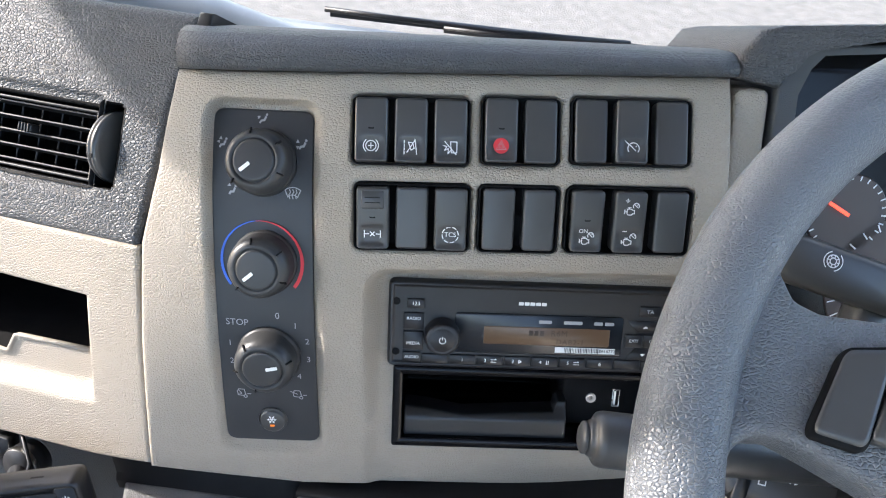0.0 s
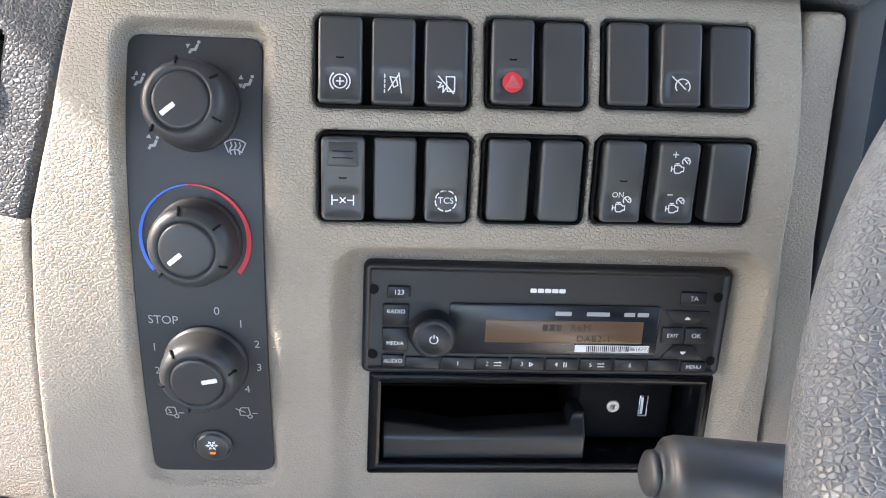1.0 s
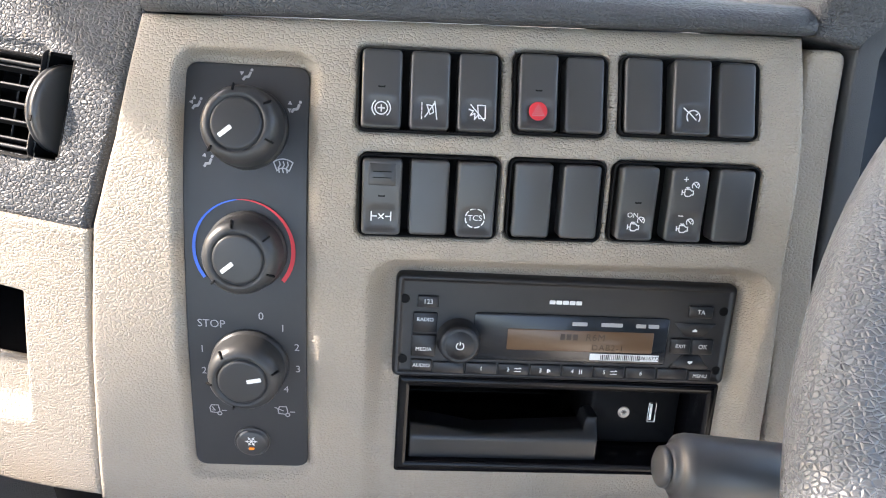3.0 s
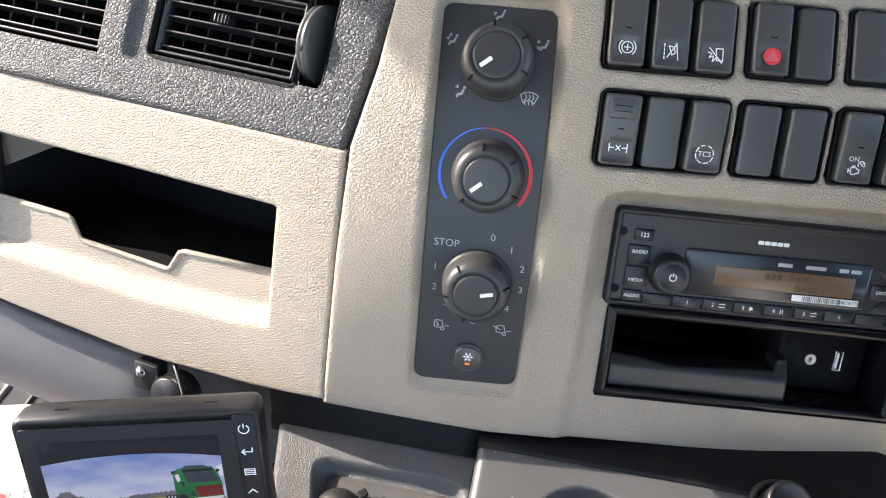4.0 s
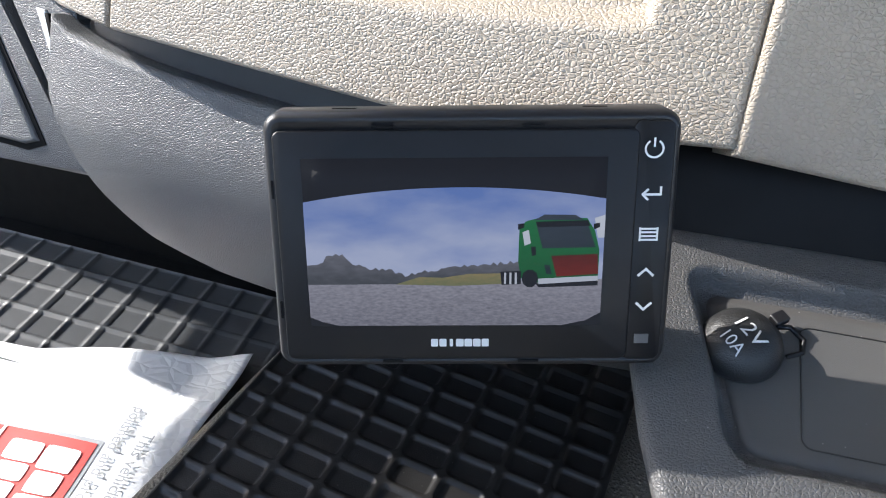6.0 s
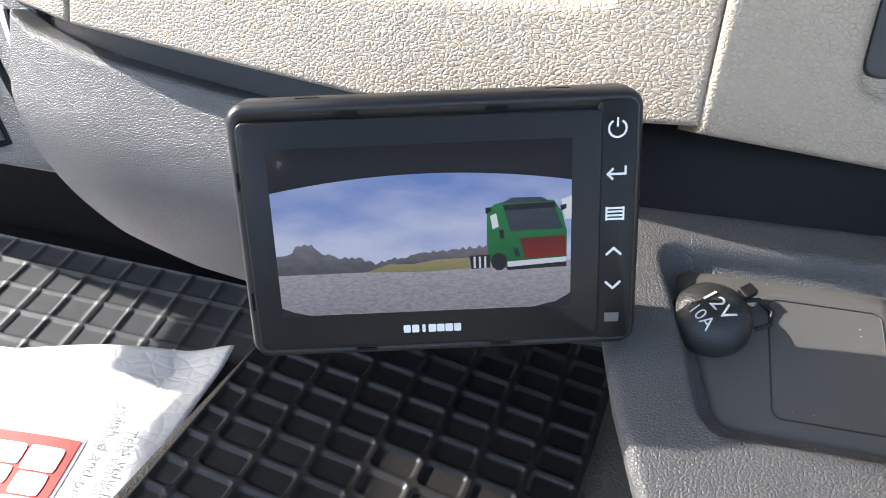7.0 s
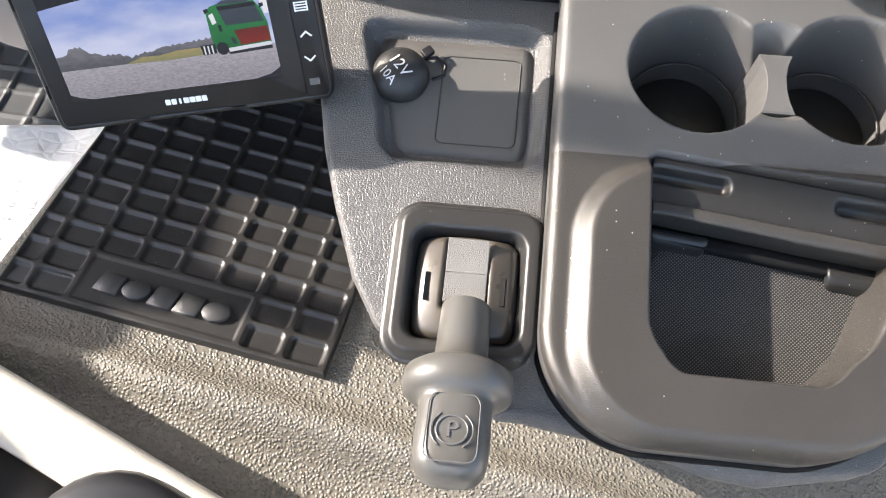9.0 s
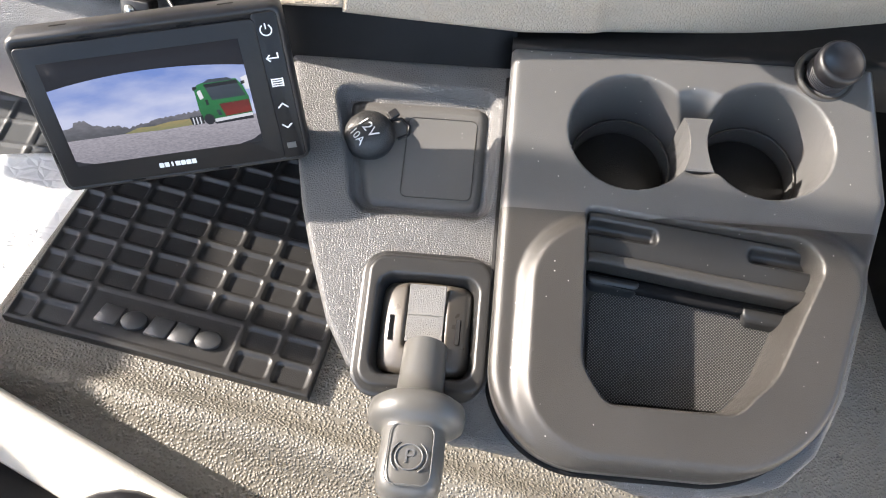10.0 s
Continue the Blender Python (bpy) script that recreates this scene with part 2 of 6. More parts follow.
def outline(hx, hy, r, seg=6):
    pts = []
    r = max(1e-5, min(r, hx, hy))
    for cx, cy, a in ((hx - r, hy - r, 0), (-hx + r, hy - r, 90), (-hx + r, -hy + r, 180), (hx - r, -hy + r, 270)):
        for i in range(seg + 1):
            t = radians(a + 90 * i / seg)
            pts.append((cx + r * math.cos(t), cy + r * math.sin(t)))
    return pts


def slab(hx, hy, r, levels, seg=6, at=(0, 0, 0), caps=(True, True)):
    """A rounded rectangle lofted through levels of (inset, height). Returns a bmesh."""
    bm = bmesh.new()
    rings = []
    for inset, z in levels:
        rings.append([bm.verts.new((x + at[0], y + at[1], z + at[2])) for x, y in outline(hx - inset, hy - inset, max(r - inset, 0.0004), seg)])
    k = len(rings[0])
    for a, b in zip(rings, rings[1:]):
        for i in range(k):
            bm.faces.new((a[i], a[(i + 1) % k], b[(i + 1) % k], b[i]))
    if caps[0]:
        bm.faces.new(rings[0][::-1])
    if caps[1]:
        bm.faces.new(rings[-1])
    return bm


def lathe(profile, seg=40, caps=(True, True)):
    """Turns a profile of (radius, height) about the local z axis."""
    bm = bmesh.new()
    rings = [[bm.verts.new((r * math.cos(2 * math.pi * i / seg), r * math.sin(2 * math.pi * i / seg), z)) for i in range(seg)] for r, z in profile]
    for a, b in zip(rings, rings[1:]):
        for i in range(seg):
            bm.faces.new((a[i], a[(i + 1) % seg], b[(i + 1) % seg], b[i]))
    if caps[0]:
        bm.faces.new(rings[0][::-1])
    if caps[1]:
        bm.faces.new(rings[-1])
    return bm


def smooth_bm(bm, angle=35):
    for f in bm.faces:
        f.smooth = True
    for e in bm.edges:
        if len(e.link_faces) == 2 and e.calc_face_angle(0) > radians(angle):
            e.smooth = False
    return bm


def block(sx, sy, sz, bevel=0.0, at=(0, 0, 0), turn=None):
    bm = bmesh.new()
    bmesh.ops.create_cube(bm, size=1)
    bmesh.ops.scale(bm, vec=(sx, sy, sz), verts=bm.verts)
    if bevel > 0:
        bmesh.ops.bevel(bm, geom=bm.edges[:], offset=bevel, segments=3, profile=0.5, affect="EDGES")
    if turn is not None:
        bmesh.ops.transform(bm, matrix=turn, verts=bm.verts)
    bmesh.ops.translate(bm, vec=at, verts=bm.verts)
    return bm


def joined(*bms):
    out = bmesh.new()
    for b in bms:
        me = bpy.data.meshes.new("tmp")
        b.to_mesh(me)
        b.free()
        out.from_mesh(me)
        bpy.data.meshes.remove(me)
    return out


def tube(points, radius, seg=12, closed=False, radii=None):
    """A round bar along points."""
    pts = [Vector(p) for p in points]
    bm = bmesh.new()
    rings = []
    n = len(pts)
    side = None
    for i, p in enumerate(pts):
        a = pts[(i - 1) % n] if closed or i else p
        b = pts[(i + 1) % n] if closed or i < n - 1 else p
        d = (b - a).normalized()
        if side is None:
            side = d.orthogonal().normalized()
        side = (side - d * side.dot(d)).normalized()
        up = d.cross(side)
        r = radii[i] if radii else radius
        rings.append([bm.verts.new(p + r * (math.cos(2 * math.pi * k / seg) * side + math.sin(2 * math.pi * k / seg) * up)) for k in range(seg)])
    for i in range(n if closed else n - 1):
        a, b = rings[i], rings[(i + 1) % n]
        for k in range(seg):
            bm.faces.new((a[k], a[(k + 1) % seg], b[(k + 1) % seg], b[k]))
    if not closed:
        bm.faces.new(rings[0][::-1])
        bm.faces.new(rings[-1])
    return smooth_bm(bm, 60)


def flat_shape(pts, high):
    """A raised flat shape with a small bevel."""
    bm = bmesh.new()
    cx, cy = sum(p[0] for p in pts) / len(pts), sum(p[1] for p in pts) / len(pts)
    rings = [[bm.verts.new((cx + (x - cx) * k, cy + (y - cy) * k, z)) for x, y in pts] for k, z in ((1.0, 0.0), (1.0, high - 0.0005), (0.94, high))]
    n = len(pts)
    for p, q in zip(rings, rings[1:]):
        for i in range(n):
            bm.faces.new((p[i], p[(i + 1) % n], q[(i + 1) % n], q[i]))
    bm.faces.new(rings[-1])
    return bm


def prism(pts, n0, n1, bevel):
    """An outline in (u, v) carried from depth n0 to n1 with rounded edges."""
    bm = bmesh.new()
    lo, hi = [bm.verts.new((u, v, n0)) for u, v in pts], [bm.verts.new((u, v, n1)) for u, v in pts]
    k = len(pts)
    bm.faces.new(lo[::-1])
    rim = bm.faces.new(hi)
    for i in range(k):
        bm.faces.new((lo[i], lo[(i + 1) % k], hi[(i + 1) % k], hi[i]))
    bmesh.ops.bevel(bm, geom=list(rim.edges), offset=bevel, segments=4, profile=0.5, affect="EDGES")
    return smooth_bm(bm, 50)


def strokes(polylines, width, z=0.0, thick=0.00015):
    """Printed lines in the local xy plane. Returns a bmesh."""
    bm = bmesh.new()
    for line in polylines:
        for (x0, y0), (x1, y1) in zip(line, line[1:]):
            dx, dy = x1 - x0, y1 - y0
            ln = math.hypot(dx, dy) or 1e-6
            ex, ey = dx / ln * width * 0.3, dy / ln * width * 0.3
            px, py = -dy / ln * width / 2, dx / ln * width / 2
            q = ((x0 - ex - px, y0 - ey - py), (x1 + ex - px, y1 + ey - py), (x1 + ex + px, y1 + ey + py), (x0 - ex + px, y0 - ey + py))
            top = [bm.verts.new((x, y, z + thick)) for x, y in q]
            bm.faces.new(top)
            z += 0.000004
    return bm


def arc(cx, cy, r, a0, a1, n=14):
    return [(cx + r * math.cos(radians(a0 + (a1 - a0) * i / n)), cy + r * math.sin(radians(a0 + (a1 - a0) * i / n))) for i in range(n + 1)]


def lettering(text, size, mat, parent, x, y, z=0.0002, m=None, align="CENTER", name="lettering", turn=0.0, extrude=0.0, spacing=1.0):
    cu = bpy.data.curves.new("text", "FONT")
    cu.body, cu.size, cu.align_x, cu.align_y, cu.extrude = text, size, align, "CENTER", extrude
    cu.space_character = spacing
    cu.resolution_u = 3
    tmp = new("text", cu)
    dg = bpy.context.evaluated_depsgraph_get()
    me = bpy.data.meshes.new_from_object(tmp.evaluated_get(dg))
    bpy.data.objects.remove(tmp)
    bpy.data.curves.remove(cu)
    me.materials.clear()
    me.materials.append(mat)
    ob = new(name, me)
    ob.parent = parent
    ob.matrix_basis = (m if m is not None else Matrix()) @ pose(x, y, z, 0, 0, turn)
    return ob


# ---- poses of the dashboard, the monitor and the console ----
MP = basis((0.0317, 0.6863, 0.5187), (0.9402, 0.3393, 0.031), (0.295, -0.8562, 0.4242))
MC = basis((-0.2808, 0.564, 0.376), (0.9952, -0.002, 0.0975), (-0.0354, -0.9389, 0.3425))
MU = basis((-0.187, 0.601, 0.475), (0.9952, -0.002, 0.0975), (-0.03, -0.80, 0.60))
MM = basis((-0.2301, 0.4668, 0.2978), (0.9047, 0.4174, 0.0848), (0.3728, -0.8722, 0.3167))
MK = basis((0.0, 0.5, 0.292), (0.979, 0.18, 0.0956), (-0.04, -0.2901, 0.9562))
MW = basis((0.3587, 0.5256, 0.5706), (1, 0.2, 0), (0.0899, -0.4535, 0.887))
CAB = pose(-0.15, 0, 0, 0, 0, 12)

# ---- structure ----
GROUND_Z = -1.25
part("ground", sheet("ground", -400, 400, -400, 400, 20, lambda U, V: 0 * U, GRAVEL, skirt=0), GRAVEL, None, m=pose(0, 0, GROUND_Z))
tagged(bpy.data.objects["ground"], "pale gravel yard around the cab", "ground", kind="structure")


def shell(name, label, bm, mat, category):
    ob = part(name, bm, mat, None, label, CAB)
    return tagged(ob, label, category, kind="structure")


# unseen side doors with window openings, back wall, roof, set to shape light
def side_wall(x):
    """The unseen passenger door: sill rail, low kerb window, upper window opening and pillars, placed to shape the sun
    patches.
    """
    return joined(
        block(0.06, 1.9, 0.22, 0.01, (x, 0.15, -0.39)),
        block(0.06, 1.11, 0.34, 0.01, (x, -0.245, -0.11)),
        block(0.06, 0.05, 0.34, 0.01, (x, 1.075, -0.11)),
        block(0.06, 0.13, 0.05, 0.01, (x, 0.985, 0.035)),
        block(0.06, 1.9, 0.385, 0.01, (x, 0.15, 0.2525)),
        block(0.06, 0.50, 0.022, 0.004, (x, 0.85, 0.457)),
        block(0.06, 0.40, 0.88, 0.01, (x, -0.67, 0.880)),
        block(0.06, 0.16, 0.62, 0.01, (x, 1.015, 0.755)),
        block(0.034, 0.034, 0.88, 0.01, (x, 0.635, 0.880)),
        block(0.06, 1.9, 0.36, 0.01, (x, 0.15, 1.48)),
        block(0.06, 0.45, 0.245, 0.004, (x, 0.875, 1.1875)),
    )


# unseen driver's side, its opening sized for fill light
def shut_wall(x):
    return joined(
        block(0.06, 1.9, 1.00, 0.01, (x, 0.15, 0.0)),
        block(0.06, 0.20, 0.84, 0.01, (x, -0.72, 0.90)),
        block(0.06, 0.11, 0.84, 0.01, (x, 1.04, 0.90)),
        block(0.06, 1.9, 0.36, 0.01, (x, 0.15, 1.48)),
    )


shell("wall_left", "pale grey cab side with window openings in its door", side_wall(-1.02), LINING, "wall")
shell("wall_right", "pale grey cab side with a window opening", shut_wall(1.02), LINING, "wall")
# unseen back wall; its opening is added to let in fill light
shell("wall_back", "unseen pale grey cab back wall, opening added for fill light", joined(block(2.09, 0.05, 1.05, 0, (0, -0.82, 0.025)), block(2.09, 0.05, 0.20, 0, (0, -0.82, 1.55)), block(0.16, 0.05, 0.90, 0, (-0.965, -0.82, 1.0)), block(0.16, 0.05, 0.90, 0, (0.965, -0.82, 1.0))), LINING, "wall")
shell("ceiling", "unseen cab roof, grey tone set to limit bounced light", block(2.09, 1.85, 0.05, 0, (0, 0.10, 1.675)), CEIL, "ceiling")
# unseen block, added to hold back sky light from above
shell("wall_front_header", "unseen header above the windscreen, added to cut sky light", block(2.09, 0.05, 0.34, 0, (0, 1.03, 1.49)), LINING, "wall")
shell("wall_front", "dark cab bulkhead below the dashboard", block(2.09, 0.04, 0.76, 0, (0, 1.10, -0.02)), DEEP, "wall")


# hump floor with the pebbled vinyl, and the lower footwell
def floor_h(U, V):
    z = 0.004 * np.sin(U * 23 + 1) * sstep(V, 0.43, 0.36)
    z = z + 0.016 * np.exp(-((V - 0.392 - 0.05 * (U + 0.25)) / 0.014) ** 2)
    return z - 0.03 * sstep(V, 0.36, 0.26) + 0.012 * sstep(V, 0.36, 0.41)


hump = part("floor", sheet("floor", -0.452, 0.9, -0.6, 0.98, 0.010, floor_h, CARPET, roll=0.02, skirt=0.34), CARPET, None)
tagged(hump, "beige pebbled vinyl covering the engine hump", "floor", kind="structure")
low = part("floor_footwell", sheet("floor_footwell", -1.25, -0.40, -0.6, 1.05, 0.05, lambda U, V: 0 * U, DEEP, skirt=0.02), DEEP, None, m=pose(0, 0, -0.295))
tagged(low, "dark passenger footwell floor", "floor", kind="structure")


# ---- centre dashboard panel ----
def ff(u, v):
    """The bulge of the cream centre panel."""
    g = 0.0095 - np.where(v > -0.01, 2.6, 0.75) * (v + 0.01) ** 2
    return g - np.where(u < -0.087, 0.85 * (u + 0.087) ** 2, 0) * np.clip(1 + 5 * (v + 0.035), 0.1, 1.5)


def plate_h(u, v):
    return ff(u, v) - 0.003 - 0.009 * np.clip((v + 0.10) / 0.16, 0, 1) ** 2


GROUPS = [
    (-0.1002, -0.0303, 0.0226, 0.0628, 3), (-0.0239, 0.0233, 0.0241, 0.0643, 2), (0.0294, 0.1018, 0.0255, 0.0652, 3),
    (-0.0987, -0.0289, -0.0287, 0.0124, 3), (-0.0242, 0.0247, -0.0284, 0.0129, 2), (0.0286, 0.1050, -0.0276, 0.0135, 3),
]


def panel_warp(U, V):
    left = np.interp(V, [-0.205, -0.098, -0.033, 0.013, 0.073], [-0.2430, -0.238, -0.233, -0.220, -0.209])
    right = np.interp(V, [-0.205, -0.14, -0.039, 0.073], [0.147, 0.137, 0.1265, 0.1262])
    U2 = U + (left + 0.243) * np.clip((-0.08 - U) / 0.163, 0, 1) + (right - 0.127) * np.clip((U - 0.06) / 0.067, 0, 1)
    low_edge = np.interp(U, [-0.243, -0.136, 0.127], [-0.199, -0.210, -0.2123])
    V2 = V + 0.0155 * (U + 0.209) * np.clip((V - 0.066) / 0.007, 0, 1)
    return U2, V2 + (low_edge + 0.205) * np.clip((-0.15 - V) / 0.055, 0, 1)


def panel_h(U, V):
    n = ff(U, V)
    d = rr(U, V, -0.1880, -0.1215, -0.1800, 0.0560, 0.010)
    n = n + (plate_h(U, V) - 0.003 - n) * sstep(d, 0.004, -0.004)
    d = rr(U, V, -0.0885, 0.1175, -0.30, -0.0455, 0.012)
    n = n + (np.minimum(-0.0125, n - 0.004) - n) * sstep(d, 0.006, -0.006)
    for u0, u1, v0, v1, k in GROUPS:
        n = n - 0.010 * sstep(rr(U, V, u0, u1, v0, v1, 0.004), 0.0008, -0.0010)
    return n


def pocket_hole(U, V):
    return rr(U, V, -0.074, 0.107, -0.171, -0.056, 0.002) < 0


dash = thing("dashboard", "cream plastic dashboard centre under a dark grey pad", "dashboard", MP)
part("centre_panel", sheet("panel", -0.243, 0.127, -0.205, 0.073, 0.0017, panel_h, CREAM, roll=0.003, warp=panel_warp, mask=pocket_hole, skirt=0.03), CREAM, dash)


def sweep(name, profile, us, mat, at=None):
    """A profile of (v, n) carried along u; at(u) may shift it and squeeze it in v."""
    verts, faces = [], []
    k = len(profile)
    for u in us:
        dv, dn, k_ = at(u) if at else (0, 0, 1)
        verts += [(u, profile[0][0] + (v - profile[0][0]) * k_ + dv, n + dn) for v, n in profile]
    for i in range(len(us) - 1):
        for j in range(k - 1):
            faces.append((i * k + j, (i + 1) * k + j, (i + 1) * k + j + 1, i * k + j + 1))
    faces += [tuple(range(k)), tuple(range((len(us) - 1) * k, len(us) * k))[::-1]]
    return mesh_of(name, verts, faces, mat)


TOPPROF = [(0.0735, -0.03), (0.0738, -0.006), (0.0750, -0.0015), (0.078, 0.0010), (0.084, 0.0015), (0.091, -0.0025), (0.0975, -0.010), (0.1005, -0.020), (0.102, -0.05), (0.100, -0.16), (0.085, -0.30)]
part("top_pad", sweep("top_pad", TOPPROF, list(np.linspace(-0.205, 0.1262, 24)), PAD, lambda u: (0.016 * (u + 0.2), -1.26 * max(0, -0.10 - u) ** 2, 0.93 - 1.15 * (u + 0.2))), PAD, dash, "dark grey grained soft pad")


# ---- cubby panel ----
def cub_n(U):
    return -1.1 * np.maximum(0, -0.20 - U) ** 2 - 1.2 * np.maximum(0, U - 0.06) ** 2


def lip_v(U):
    return np.interp(U, [-0.2, -0.108, -0.0945, -0.0234, -0.0097, 0.08], [0.0045, 0.0040, -0.0108, -0.0128, 0.0033, 0.0082])


def cub_h(U, V):
    n = cub_n(U) - 0.25 * (V - 0.01) ** 2
    low = np.interp(U, [-0.185, -0.043, 0.046, 0.065], [-0.0365, -0.036, -0.030, -0.026])
    f = np.minimum(np.minimum((U + 0.1865) / 0.0115, (0.0650 - U) / 0.0075), np.minimum((V - low) / 0.0140, (0.0560 - V) / 0.0045))
    ins = np.clip(f, 0, 1)
    ins = ins + 0.12 * np.sin(ins * math.pi * 2) * -1
    return n - 0.012 * ins


def cub_hole(U, V):
    return (V > lip_v(U)) & (rr(U, V, -0.171, 0.0570, -0.03, 0.0515, 0.003) < 0)


def cub_warp(U, V):
    low_edge = np.interp(U, [-0.42, -0.31, -0.26, -0.217, -0.138, -0.039, 0.05, 0.107], [-0.028, -0.046, -0.063, -0.0696, -0.0735, -0.0775, -0.071, -0.0645])
    V2 = V + (low_edge + 0.07) * np.clip((0.01 - V) / 0.08, 0, 1)
    right = np.interp(V, [-0.07, 0.10], [0.1060, 0.1030])
    return U + (right - 0.106) * np.clip((U + 0.05) / 0.156, 0, 1), V2


cub = thing("storage_cubby_panel", "cream grained dashboard panel with an open storage slot", "dashboard", MC)
part("panel", sheet("panel", -0.2190, 0.106, -0.07, 0.0965, 0.0014, cub_h, CREAM, roll=0.0025, warp=cub_warp, mask=cub_hole, skirt=0.02), CREAM, cub)
part("side_panel", sheet("side_panel", -0.62, -0.2205, -0.07, 0.0965, 0.004, lambda U, V: cub_n(U) - 0.25 * (V - 0.01) ** 2, CREAM, roll=0.0025, warp=cub_warp, skirt=0.02), CREAM, cub)


LIPLINE = [(-0.1700, 0.0042), (-0.1080, 0.0040), (-0.1045, 0.0022), (-0.0980, -0.0090), (-0.0945, -0.0108), (-0.0234, -0.0128), (-0.0205, -0.0112), (-0.0130, 0.0018), (-0.0097, 0.0033), (0.0570, 0.0078)]
part("lip", tube([(u, v, -0.0122) for u, v in LIPLINE], 0.0019, 10), CREAM, cub, "rounded lip of the slot")


def tray_box(u0, u1, v0, v1, n0, depth, r, mat, seam=0.004):
    """An open box that reaches back from its rim."""
    hx, hy = (u1 - u0) / 2, (v1 - v0) / 2
    return smooth_bm(slab(hx, hy, r, [(-seam, 0.0), (0.0, 0.0), (0.0004, -0.002), (0.002, -depth + 0.003), (0.005, -depth)], at=((u0 + u1) / 2, (v0 + v1) / 2, n0), caps=(False, True)))


# cream wall in reality; dark colour here stands for its shade
part("corner_web", mesh_of("corner_web", [(-0.1735, 0.0530, -0.0160), (-0.1735, 0.0240, -0.0180), (-0.1170, 0.0530, -0.0180), (-0.1735, 0.0530, -0.0600)], [(0, 1, 2), (0, 2, 3), (0, 3, 1), (1, 3, 2)], BOOT, False), BOOT, cub, "cream inner corner, its shade put in as dark brown")
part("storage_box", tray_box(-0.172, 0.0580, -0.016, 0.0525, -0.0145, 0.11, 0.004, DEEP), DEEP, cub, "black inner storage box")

# ---- lower dark dashboard ----
def low_h(U, V):
    n = -0.020 + 1.05 * cub_n(U) - 6.5 * np.maximum(0, -0.115 - V) ** 2
    return n - 0.07 * sstep(U, -0.07, 0.10)


def low_warp(U, V):
    bot = np.interp(U, [-0.30, -0.27, -0.25, -0.206, -0.111, 0.2], [-0.110, -0.178, -0.212, -0.230, -0.233, -0.233])
    top = np.interp(U, [-0.30, -0.278, -0.228, -0.16, -0.098, 0.2], [-0.070, -0.0785, -0.0855, -0.0905, -0.0935, -0.0935])
    t = (V + 0.06) / -0.14
    return U, top + t * (bot - top)


lower = thing("lower_dashboard", "grey grained curved lower dashboard panel", "dashboard", MC)
part("panel", sheet("panel", -0.30, 0.20, -0.20, -0.06, 0.004, low_h, LOWER, roll=0.006, warp=low_warp, skirt=0.10), LOWER, lower)
# black backing sheet makes the gap under the cream panel dark
part("recess", sheet("recess", -0.285, 0.19, -0.115, -0.055, 0.006, lambda U, V: low_h(U, V) - 0.022, BLACK, skirt=0.02), BLACK, lower, "black sheet behind the gap below the cream edge")
glove = thing("fuse_flap", "dark grey lockable flap below the dashboard", "flap", MC)
part("surround", prism([(-0.62, -0.035), (-0.395, -0.035), (-0.3725, -0.052), (-0.2935, -0.155), (-0.272, -0.168), (-0.40, -0.178), (-0.62, -0.178)], -0.10, -0.046, 0.003), LOWER, glove)
part("gap", prism([(-0.60, -0.0545), (-0.3960, -0.0545), (-0.3810, -0.0640), (-0.3135, -0.1560), (-0.330, -0.163), (-0.60, -0.167)], -0.10, -0.0452, 0.0005), DEEP, glove, "dark joint round the flap")
part("door", prism([(-0.60, -0.0575), (-0.3980, -0.0575), (-0.3845, -0.0665), (-0.3190, -0.1545), (-0.332, -0.1590), (-0.60, -0.1630)], -0.10, -0.0425, 0.003), LOWER, glove, "lockable flap")
part("end_panel", prism([(-0.3665, -0.050), (-0.30, -0.050), (-0.27, -0.168), (-0.2895, -0.155)], -0.12, -0.048, 0.002), LOWER, glove)
latch = part("latch", prism([(-0.3285, -0.0700), (-0.3205, -0.0700), (-0.3080, -0.0960), (-0.3150, -0.0960)], -0.06, -0.0462, 0.001), WHITE, glove, "pale latch plate")
part("slot", prism([(-0.3200, -0.0720), (-0.3165, -0.0720), (-0.3105, -0.0870), (-0.3140, -0.0870)], -0.05, -0.0455, 0.0004), DEEP, latch)

# ---- upper left dashboard with vents ----
def up_h(U, V):
    n = 0.0 * U - 2.0 * np.maximum(0, V - 0.085) ** 2 - 0.6 * np.maximum(0, -0.2 - U) ** 2
    n = n - 0.004 * sstep(rr(U, V, -0.160, -0.040, 0.026, 0.088, 0.006), 0.003, -0.002)
    return n


def up_warp(U, V):
    return U + (0.118 * V - 0.0095) * np.clip((U + 0.022) / 0.030, 0, 1), V


VENTS = [(-0.146, -0.0425, 0.030, 0.0825), (-0.305, -0.180, 0.024, 0.078)]


def vent_holes(U, V):
    hole = rr(U, V, -0.0405, -0.0235, 0.031, 0.086, 0.004) < 0
    for u0, u1, v0, v1 in VENTS:
        hole = hole | (rr(U, V, u0, u1, v0, v1, 0.003) < 0)
    return hole


upper = thing("upper_dashboard", "dark grey leather-grained dashboard top with air vents", "dashboard", MU)
part("pad", sheet("pad", -0.62, 0.008, -0.002, 0.150, 0.0022, up_h, PAD, roll=0.006, warp=up_warp, mask=vent_holes, skirt=0.03), PAD, upper)
part("joint", prism([(-0.0040, -0.006), (0.0060, -0.006), (0.0245, 0.150), (0.0145, 0.150)], -0.05, -0.0045, 0.002), JOINT, upper, "dark joint beside the pad")
part("top", sweep("top", [(0.144, -0.012), (0.150, -0.018), (0.153, -0.035), (0.110, -0.12), (0.0, -0.36)], list(np.linspace(-0.62, 0.012, 12)), PAD), PAD, upper)

